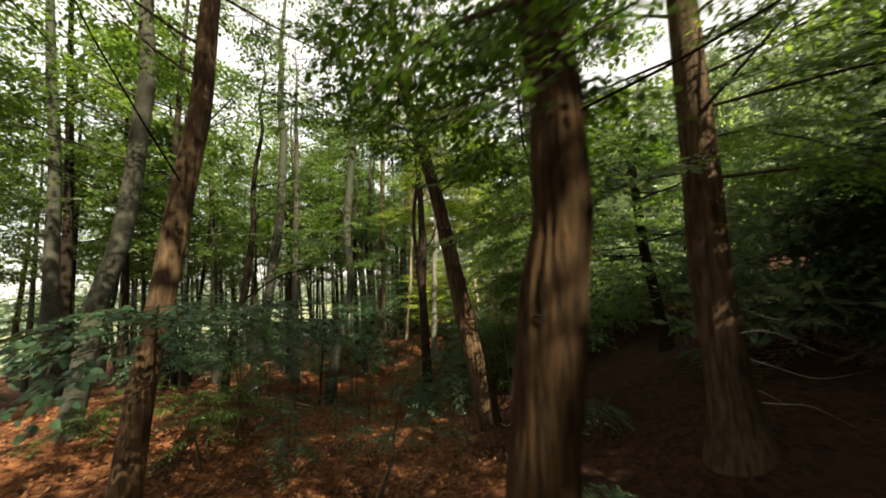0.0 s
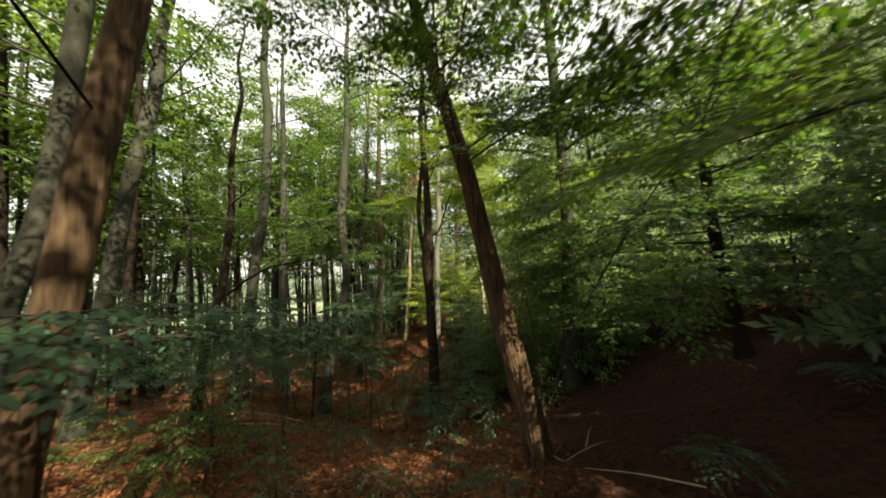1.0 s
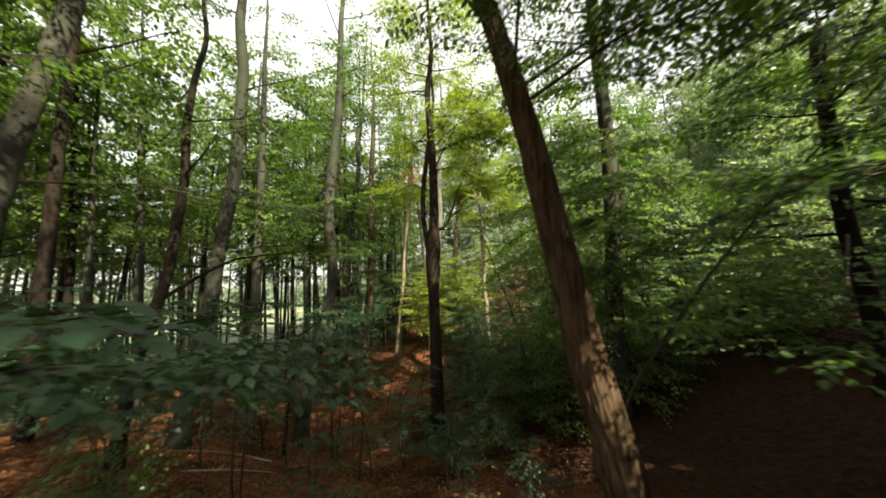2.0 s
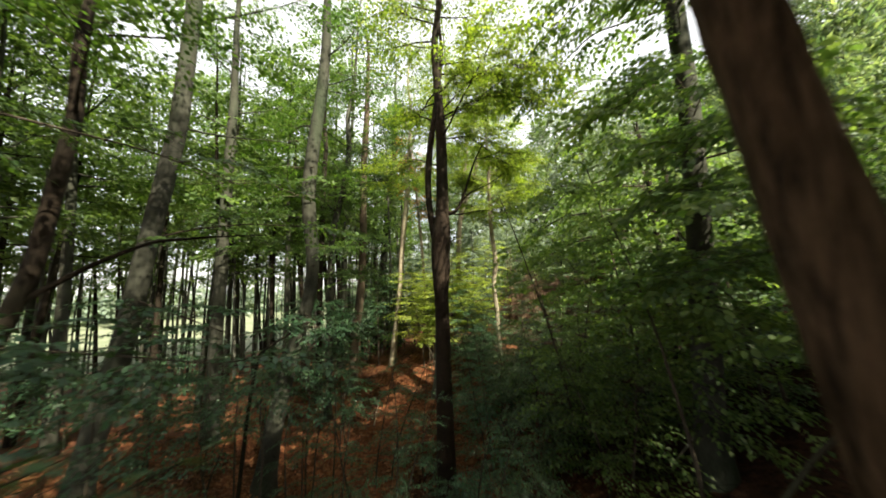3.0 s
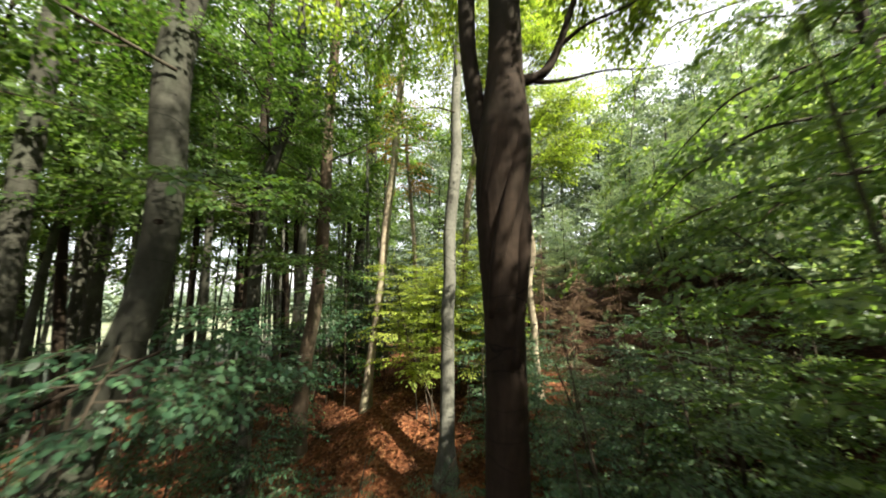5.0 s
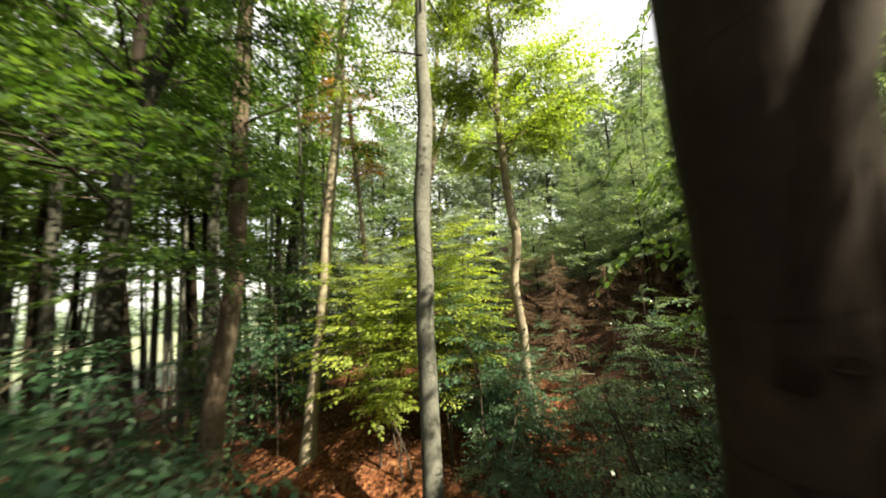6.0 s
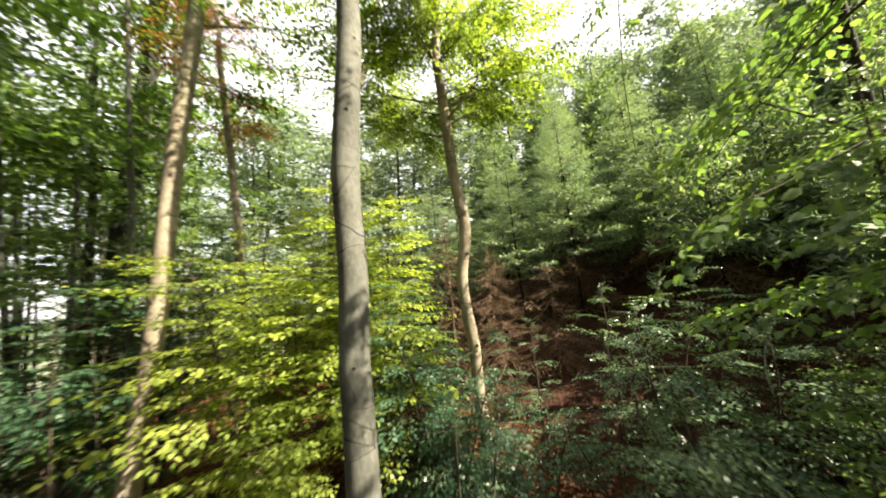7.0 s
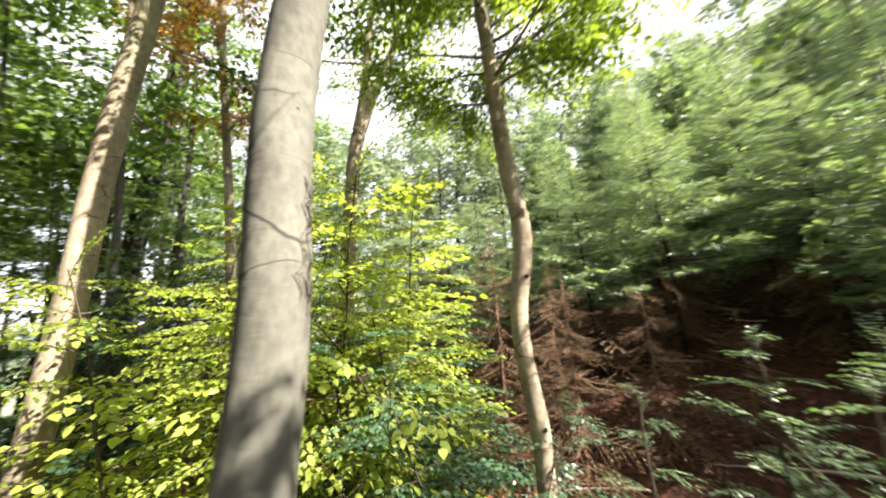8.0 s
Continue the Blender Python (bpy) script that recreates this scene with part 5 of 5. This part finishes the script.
for k, (x, y, top, spread, n) in enumerate([(3.0, 11.6, 6.6, 1.0, 36), (2.3, 9.3, 6.0, 0.9, 34), (4.3, 10.8, 7.2, 1.1, 36), (2.1, 13.6, 4.6, 0.8, 20), (1.9, 11.9, 5.2, 0.8, 24)]):
    sapling(x, y, top, "hazel bush with broad fresh green leaves", 270 + k, LEAF_HAZEL, n, spread, HAZEL, from_z=2.2 if y < 11 else 1.2, stems=2, r=0.025, name="hazel_bush", group="hazel bushes")

# ---- small tree with hanging boughs over the bank ----
hazel = grow_tree("hazel_tree", "small tree with broad drooping leafy boughs over the bank",
                  [(3.8, 12.2, 2.6, 0.065), (3.75, 12.25, 4.0, 0.055), (3.7, 12.3, 6.0, 0.045)], 7.2, BARK_DARK, LEAF, 30, 5, 3.6, (0.6, 1.2), 8, (0.6, 0.9), HAZEL, rise=(-0.1, 0.5), low=12)
HAZEL_BOUGHS_FIRST = [
    [(3.7, 12.30, 4.6, 0.035), (2.4, 13.42, 4.5, 0.025), (1.8, 13.80, 4.2, 0.015), (1.3, 14.15, 3.95, 0.006)],
    [(3.7, 12.30, 5.6, 0.035), (2.7, 13.63, 5.5, 0.025), (2.5, 14.40, 5, 0.015), (2.4, 14.80, 4.5, 0.006)],
    [(3.7, 12.30, 5, 0.035), (2.2, 12.93, 5, 0.025), (1.5, 13.00, 4.6, 0.015), (1.1, 13.14, 4.2, 0.006)],
    [(3.7, 12.30, 4.4, 0.03), (2.3, 12.65, 4.4, 0.02), (1.7, 12.51, 4.1, 0.012), (1.3, 12.44, 3.7, 0.006)]]
HAZEL_BOUGHS_SECOND = [
    [(3.7, 12.30, 6.0, 0.03), (3.3, 11.9, 6.6, 0.02), (3.0, 11.5, 6.7, 0.012), (2.8, 11.2, 6.5, 0.006)],
    [(3.7, 12.30, 5.6, 0.03), (3.1, 12.1, 6.1, 0.02), (2.7, 11.8, 6.2, 0.012), (2.5, 11.5, 6.0, 0.006)],
    [(3.7, 12.30, 5.8, 0.03), (2.5, 13.49, 5.7, 0.02), (2.1, 13.90, 5.2, 0.012), (1.8, 14.30, 4.6, 0.006)],
    [(3.7, 12.30, 5.4, 0.03), (2.2, 12.37, 5.5, 0.02), (1.7, 11.70, 5.3, 0.012), (1.4, 11.10, 4.9, 0.006)],
    [(3.7, 12.30, 4.8, 0.03), (2.6, 12.20, 4.8, 0.02), (2.3, 11.40, 4.6, 0.012), (2, 10.70, 4.2, 0.006)],
    [(3.7, 12.30, 3.6, 0.03), (2.5, 13.63, 3.5, 0.02), (2.4, 14.30, 3.3, 0.012), (2.5, 14.80, 3, 0.006)]]
for k, line in enumerate(HAZEL_BOUGHS_FIRST + HAZEL_BOUGHS_SECOND):
    bough("bough", "drooping bough hung with bright leaves", line, 300 + k, LEAF_HAZEL, 17, (0.55, 0.9), HAZEL, parent=hazel, down=0.15)
lime = grow_tree("lime_tree", "tree on the bank with thin hanging boughs against the sky",
                 [(5.4, 14.2, 2.6, 0.1), (5.3, 14.2, 5.0, 0.085), (5.2, 14.2, 7.5, 0.07)], 9.6, BARK_DARK, LEAF, 32, 3, 8.0, (0.7, 1.4), 7, (0.5, 0.8), HAZEL)
for k, line in enumerate([
        [(5.2, 14.2, 8.2, 0.03), (3.3, 15.3, 8.2, 0.022), (2.7, 15.5, 7.2, 0.014), (2.45, 15.5, 5.8, 0.01), (2.35, 15.45, 4.7, 0.005)],
        [(5.2, 14.2, 8.6, 0.03), (3.3, 14.4, 8.8, 0.022), (2.6, 14.1, 8.2, 0.014), (2.1, 14.0, 7.2, 0.006)],
        [(5.2, 14.2, 7.4, 0.03), (3.7, 14.4, 7.5, 0.022), (3.2, 14.0, 7.2, 0.014), (2.9, 13.8, 6.4, 0.006)],
        [(5.2, 14.2, 8.0, 0.03), (3.6, 13.2, 8.3, 0.022), (2.4, 12.6, 8.0, 0.014), (1.4, 12.2, 7.3, 0.006)]]):
    bough("bough", "thin hanging bough with dark leaves", line, 340 + k, LEAF_HAZEL, 26 if k < 3 else 32, (0.4, 0.7) if k < 3 else (0.5, 0.8), HAZEL, parent=lime, down=0.35)
elm = grow_tree("hornbeam_tree", "small tree spreading level boughs from the bank",
                [(5.2, 8.2, 2.5, 0.1), (5.0, 8.2, 4.2, 0.09), (4.9, 8.1, 6.5, 0.07)], 6.8, BARK_DARK, LEAF, 31, 13, 3.8, (1.6, 3.2), 10, (0.7, 1.1), FINE, rise=(-0.1, 0.35))
for k, line in enumerate([
        [(4.9, 8.1, 4.6, 0.035), (4.3, 7.4, 4.5, 0.025), (3.5, 6.6, 4.3, 0.015), (2.9, 5.8, 4.2, 0.006)],
        [(4.9, 8.1, 5.6, 0.035), (4.0, 7.0, 5.6, 0.025), (3.0, 5.9, 5.4, 0.015), (2.3, 4.9, 5.1, 0.006)],
        [(4.9, 8.1, 4.0, 0.03), (4.3, 7.6, 3.6, 0.02), (3.6, 7.0, 3.2, 0.012), (3.1, 6.6, 3.0, 0.006)],
        [(4.9, 8.1, 4.2, 0.03), (4.0, 8.6, 4.2, 0.02), (3.2, 9.0, 3.9, 0.012), (2.4, 9.2, 3.6, 0.006)]]):
    bough("bough", "level bough with layered leaves", line, 320 + k, LEAF, 24, (0.7, 1.1), FINE, parent=elm)

# ---- conifers on the bank ----
CON = "young spruce with pale green tips and brown lower branches"
for k, (x, y, top, spread) in enumerate([
        (5.1, 18.7, 7.7, 1.3), (6.2, 19.7, 8.7, 1.5), (4.2, 19.6, 6.6, 1.2), (6.4, 17.2, 7.6, 1.4), (7.6, 18.4, 9.0, 1.6), (5.4, 16.0, 6.4, 1.2), (7.8, 15.8, 8.4, 1.5), (3.2, 20.8, 6.4, 1.1),
        (5.2, 21.3, 8.0, 1.4), (9.4, 17.0, 10.0, 1.6), (6.6, 13.9, 7.4, 1.3), (8.8, 13.2, 9.0, 1.5), (2.2, 21.8, 6.6, 1.1), (8.0, 21.0, 10.2, 1.6), (4.6, 14.0, 5.6, 1.0), (7.4, 11.2, 6.4, 1.3),
        (1.2, 22.6, 6.2, 1.1), (3.8, 23.0, 7.6, 1.2), (6.8, 9.0, 5.6, 1.2), (6.2, 6.4, 6.0, 1.3)]):
    spruce("spruce", CON, x, y, top - gz(x, y), 400 + k, 0.3 if x < 6.5 and y > 12 else 0.12, spread * 1.15, per=8, patterns=SPRUCE if y > 16.5 else SPRUCE_BIG)
# An added light-blocker, in the needle copy with shade in its colour.
tall = spruce("spruce", "tall dense spruce, added mostly out of view to shade the bank", 8.5, 5.0, 9.0, 470, 0.12, 2.2, per=6, patterns=SPRUCE_FAR, leaf=NEEDLE_SHADED)
pale_spruce = spruce("spruce", "tall pale green spruce on the hill", 11.0, 15.0, 8.5, 471, 0.05, 2.2, per=8, patterns=SPRUCE_FAR)
# Copies with y below 8 are added shade-casters, mostly out of view.
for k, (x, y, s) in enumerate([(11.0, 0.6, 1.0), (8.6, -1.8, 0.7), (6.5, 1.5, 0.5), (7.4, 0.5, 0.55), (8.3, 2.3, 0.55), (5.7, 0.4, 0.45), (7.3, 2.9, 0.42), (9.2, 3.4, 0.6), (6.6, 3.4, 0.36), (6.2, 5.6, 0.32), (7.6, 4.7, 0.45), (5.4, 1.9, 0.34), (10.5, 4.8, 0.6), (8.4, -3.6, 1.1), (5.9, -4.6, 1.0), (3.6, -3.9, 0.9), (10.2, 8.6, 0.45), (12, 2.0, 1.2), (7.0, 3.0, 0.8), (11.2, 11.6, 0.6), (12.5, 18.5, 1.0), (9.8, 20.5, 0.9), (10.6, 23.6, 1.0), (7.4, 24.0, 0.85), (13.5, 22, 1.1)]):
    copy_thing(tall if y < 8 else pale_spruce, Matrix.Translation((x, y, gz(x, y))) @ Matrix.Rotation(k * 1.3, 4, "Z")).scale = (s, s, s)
for k, (x, y, top, spread) in enumerate([(3.4, 18.0, 4.0, 0.8), (2.4, 18.3, 4.4, 0.8), (2.0, 19.3, 5.3, 0.8), (2.9, 19.2, 4.6, 0.9), (4.2, 17.4, 3.7, 0.6)]):
    spruce("dead_spruce", "dead young spruce with bare brown branches", x, y, top - gz(x, y), 440 + k, spread=spread * 1.3, dead=True, per=8)

# ---- the wood all round: copies of a few trees ----
def forest_tree(name, label, seed, height, r, crown_from, limbs, limb_len, patterns, leaf, bark, sprays=6, size=(0.9, 1.6)):
    rng = np.random.default_rng(seed)
    n = 9
    u = np.linspace(0, 1, n)
    wob = np.cumsum(rng.normal(0, 0.10, (n, 2)), axis=0)
    root = root_at(name, 0, 0, 0, label, "tree", "trees of the wood")
    line = smooth_line(np.column_stack([wob * u[:, None], height * u - 0.4, r * (1.12 - 0.95 * u)]), 0.5)
    part("trunk", mesh_from("trunk", *tube(line[:, :3], line[:, 3], 9, 0.05, seed), True), bark, root)
    fol = Foliage((0, 0, 0), 0)
    branches = Heap()
    for k in range(limbs):
        t = (k + rng.uniform(0, 0.8)) / limbs
        z = crown_from + (height - crown_from - 0.3) * t
        o = np.array([np.interp(z, line[:, 2], line[:, c]) for c in range(4)])
        az = rng.uniform(0, 2 * np.pi)
        ln = rng.uniform(*limb_len) * (1.05 - 0.55 * t)
        limb = limb_line(rng, o[:3], az, rng.uniform(0.0, 0.7), ln, min(o[3] * 0.4, 0.05))
        branches.add(*tube(limb[:, :3], limb[:, 3], 4))
        for j in range(sprays):
            s = 0.2 + 0.8 * (j + rng.uniform(0, 0.8)) / sprays
            q = np.array([np.interp(s, np.linspace(0, 1, 7), limb[:, c]) for c in range(3)])
            turn = az + rng.uniform(-1.4, 1.4)
            fol.hang(patterns[rng.integers(len(patterns))], q, (math.cos(turn), math.sin(turn), rng.uniform(-0.4, 0.4)), rng.uniform(*size), rng.normal(0, 0.4))
    part("branchwork", branches.mesh("branchwork", True), bark, root, kind="stuff")
    fol.twigs = Heap()
    fol.make(root, leaf)
    return root


STEMS = [forest_tree("slim_tree", "slim straight woodland tree with a high thin crown", 500 + k, 13 + k, 0.10 + 0.015 * k, 4.8 + 0.5 * k, 15, (1.2, 2.6), CROWN, LEAF_HIGH, BARK_BEECH if k % 2 else BARK_DARK, 6) for k in range(4)]
POLES = [forest_tree("pole_tree", "very slim bare pole with a small high crown", 540 + k, 11 + k, 0.05 + 0.012 * k, 5.3, 6, (0.7, 1.5), CROWN, LEAF_HIGH, BARK_GREY if k % 2 else BARK_BEECH, 4) for k in range(4)]
# The hill trees carry the haze in their leaf colour.
OAKS = [forest_tree("broadleaf_tree", "broad-crowned tree of the wooded hill", 520 + k, 12 + k, 0.2, 1.8, 30, (2.0, 3.8), COARSE, LEAF_HAZED, BARK_BEECH, 7, (1.2, 2.0)) for k in range(3)]
rng = np.random.default_rng(7)
taken = [(-5.2, 6.9), (-4, 12.6), (-5.3, 10.4), (-4, 17.4), (-4.1, 15.7), (-2.5, 18.2), (-0.8, 16), (-4, 23.7), (0, 20), (1.1, 17.3)]
planted = set()


def plant(kinds, x, y, scale=1.0):
    k = rng.integers(len(kinds))
    m = Matrix.Translation((x, y, gz(x, y))) @ Matrix.Rotation(rng.uniform(0, 6.28), 4, "Z") @ Matrix.Rotation(rng.normal(0, 0.05), 4, "X")
    first = kinds[k]
    if first.name not in planted:
        planted.add(first.name)
        first.matrix_basis = m
        ob = first
    else:
        ob = copy_thing(first, m)
    ob.scale = (scale, scale, scale)
    taken.append((x, y))
    return ob


count = 0
while count < 62:                                   # the slim stand towards the fields
    x, y = rng.uniform(-34, 4), rng.uniform(9, 46)
    if y - 0.9 * x > 46 or (x > -7 and y < 20.5) or x > 1 - (y - 20) * 0.05 or (x > -9 and y < 14) or (x > -6 and y < 33) or min(math.hypot(x - a, y - b) for a, b in taken) < 1.3:
        continue
    plant(STEMS, x, y, rng.uniform(0.75, 1.2))
    count += 1
count = 0
while count < 115:                                   # a close stand of poles before the fields
    a, d = radians(rng.uniform(-58, -9)), rng.uniform(17, 34)
    x, y = 0.3 + d * math.sin(a), 4 + d * math.cos(a)
    if x > -3 or (x > -6.5 and y < 20) or min(math.hypot(x - p, y - q) for p, q in taken) < 0.5:
        continue
    plant(POLES, x, y, rng.uniform(0.8, 1.15))
    count += 1
count = 0
while count < 16:
    x, y = rng.uniform(-19, -8), rng.uniform(7, 21)
    if min(math.hypot(x - p, y - q) for p, q in taken) < 1.2:
        continue
    plant(STEMS, x, y, rng.uniform(0.6, 0.8))
    count += 1
for x, y in [(-9.5, 11.5), (-8, 16.5), (-11, 5), (-7.3, 4.2), (-8.5, 7.5), (-7.8, 9.6), (-9.8, 8.6), (-5.6, 20.6), (-4.9, 23.6), (-6.8, 23.0), (-7.2, 18.8)]:
    plant(STEMS, x, y, 1.05)
for x, y, s in [(-5.2, 30.5, 0.5), (-3.4, 27.5, 0.4), (-2.2, 31.5, 0.55), (-0.6, 28.5, 0.42), (0.8, 31.0, 0.5), (-4.6, 25.6, 0.36), (1.6, 27.4, 0.4), (-1.4, 25.4, 0.34)]:
    plant(OAKS, x, y, s)                             # young growth in the sunlit clearing
count = 0
for k in range(26):                                  # the wooded slope behind the conifers
    a, d = radians(-6 + 96 * k / 25), (19, 24, 30)[k % 3]
    plant(OAKS, 0.5 + d * math.sin(a), 14 + d * math.cos(a), (0.9 if k < 12 else 0.8) + 0.25 * (k % 3) / 2)
while count < 14:                                   # the wooded hill
    x, y = rng.uniform(3, 44), rng.uniform(12, 62)
    if x < 10.5 and y < 26 or y < 27 - 0.6 * x or x < 0.2 * (y - 24) + 2 or min(math.hypot(x - a, y - b) for a, b in taken) < 3.2:
        continue
    plant(OAKS, x, y, rng.uniform(0.8, 1.15))
    count += 1
# Trees out of view, added to shade the first stretch of the way.
SHADE = [forest_tree("shade_tree", "unseen tall beech with a wide dense crown, added to cast shade", 530 + k, 15 + k, 0.2, 6.8, 34, (2.4, 4.4), COARSE, LEAF_HIGH, BARK_BEECH, 8, (1.2, 1.9)) for k in range(2)]
for x, y in [(6.4, 0.4), (-0.6, -3.4), (-4.4, -1.0), (-3.6, -6.2), (-8.4, 0.6)]:
    plant(SHADE, x, y, rng.uniform(0.9, 1.05))
# More unseen trees behind the start, added for dappled shade.
for x, y, s in [(6.4, -2.5, 1.1), (-2.5, -1.5, 1.1), (-6, 1.5, 1.1), (9.5, -5, 1.1), (0, -8, 1.0)]:
    plant(STEMS if s == 1.1 else OAKS, x, y, s)

# ---- the far wood across the fields ----
fr = np.random.default_rng(21)
far_wood = Foliage((0, 0, 0), 0)
for k in range(1500):
    a, d = radians(fr.uniform(-80, 14)), fr.uniform(78, 96)
    x, y = d * math.sin(a), 10 + d * math.cos(a)
    top = 5 + 2 * noise.noise((a * 9, 1, 2)) + 1.5 * noise.noise((a * 40, 5, 2))
    turn = fr.uniform(0, 6.28)
    far_wood.hang(COARSE[fr.integers(5)], (x, y, gz(x, y) + top * fr.uniform(0, 1)), (math.cos(turn), math.sin(turn), fr.uniform(-0.3, 0.6)), fr.uniform(3.5, 6.5), fr.normal(0, 0.5))
far_wood.twigs = Heap()
root = root_at("far_wood", 0, 0, 0, "hazy grey-green edge of a far wood across the fields", "wood")
# The haze here is only the paler leaf colour.
far_wood.make(root, LEAF_HAZED, "foliage")

# ---- fallen leaves, sticks ----
heap = Heap()
lr = np.random.default_rng(11)
n = 28000
px, py = lr.uniform(-8, 2.1, n), lr.uniform(1, 21, n)
pz = ground_z(px, py) + lr.uniform(0.0, 0.05, n)
az = lr.uniform(0, 6.28, n)
way = np.stack([np.cos(az), np.sin(az), lr.normal(0, 0.35, n)], 1)
way /= np.linalg.norm(way, axis=1, keepdims=True)
ln = lr.uniform(0.04, 0.08, n)
bl = leaf_blades(np.stack([px, py, pz + 0.02], 1), way, np.stack([lr.normal(0, 0.5, n), lr.normal(0, 0.5, n), np.ones(n)], 1), ln, ln * 0.62, False)
heap.add(bl.reshape(-1, 3), np.arange(n * 4), np.full(n, 4))
litter = part("fallen_leaves", heap.mesh("fallen_leaves"), LITTER, None)
tagged(litter, "scattered dry copper-brown leaves on the forest floor", "leaf litter", kind="stuff")


def stick(pts, seed, label, mat=None):
    s = smooth_line(pts, 0.06)
    ob = part("fallen_branch", mesh_from("fallen_branch", *tube(s[:, :3], s[:, 3], 6, 0.1, seed), True), mat or DEADWOOD, None)
    return tagged(ob, label, "branch", "fallen branches")


def ground_stick(x, y, az, length, r, seed, lift=0.05, arch=0.08):
    u = np.linspace(0, 1, 7)
    sr = np.random.default_rng(seed)
    a = radians(az) + np.cumsum(sr.normal(0, 0.12, 7))
    qx, qy = x + np.cumsum(np.cos(a)) * length / 7, y + np.cumsum(np.sin(a)) * length / 7
    z = ground_z(qx, qy) + lift + arch * np.sin(u * 3.1)
    return stick(np.column_stack([qx, qy, z, r * (1.1 - 0.8 * u)]), seed, "bare pale fallen branch lying on the litter")


for k, (x, y, az, ln_, r) in enumerate([(2.1, 6.6, 120, 1.3, 0.009), (2.3, 6.9, 60, 1.0, 0.008), (1.9, 6.7, 20, 0.9, 0.007), (3.2, 5.6, 150, 1.4, 0.008), (-3.4, 10.6, 200, 2.0, 0.02), (-4.5, 9.0, 40, 1.6, 0.016),
                                        (2.6, 11.0, 10, 1.8, 0.015), (3.6, 16.2, 70, 1.6, 0.018), (3.9, 15.2, 20, 2.0, 0.016), (2.9, 17.6, 130, 1.6, 0.014), (4.4, 16.0, 100, 1.8, 0.018), (-2.6, 14.8, 80, 1.2, 0.014)]):
    ground_stick(x, y, az, ln_, r, 600 + k, 0.03, 0.05)
stick([(-3.85, 11.3, gz(-3.85, 11.3), 0.035), (-3.75, 11.42, 1.8, 0.03), (-3.67, 11.52, 2.5, 0.024), (-3.47, 11.75, 2.67, 0.022), (-3.2, 12.06, 2.88, 0.018), (-2.9, 12.42, 3.08, 0.01)], 640, "dark leaning dead sapling without leaves", BARK_DARK)
for k, (x, y, h) in enumerate([(4.3, 2.9, 1.5), (2.0, 3.6, 0.9), (2.1, 3.3, 1.0)]):
    stick([(x, y, gz(x, y) - 0.05, 0.011), (x + 0.05, y, gz(x, y) + h * 0.5, 0.008), (x - 0.02, y + 0.04, gz(x, y) + h, 0.004)], 645 + k, "thin pale upright shoot without leaves")
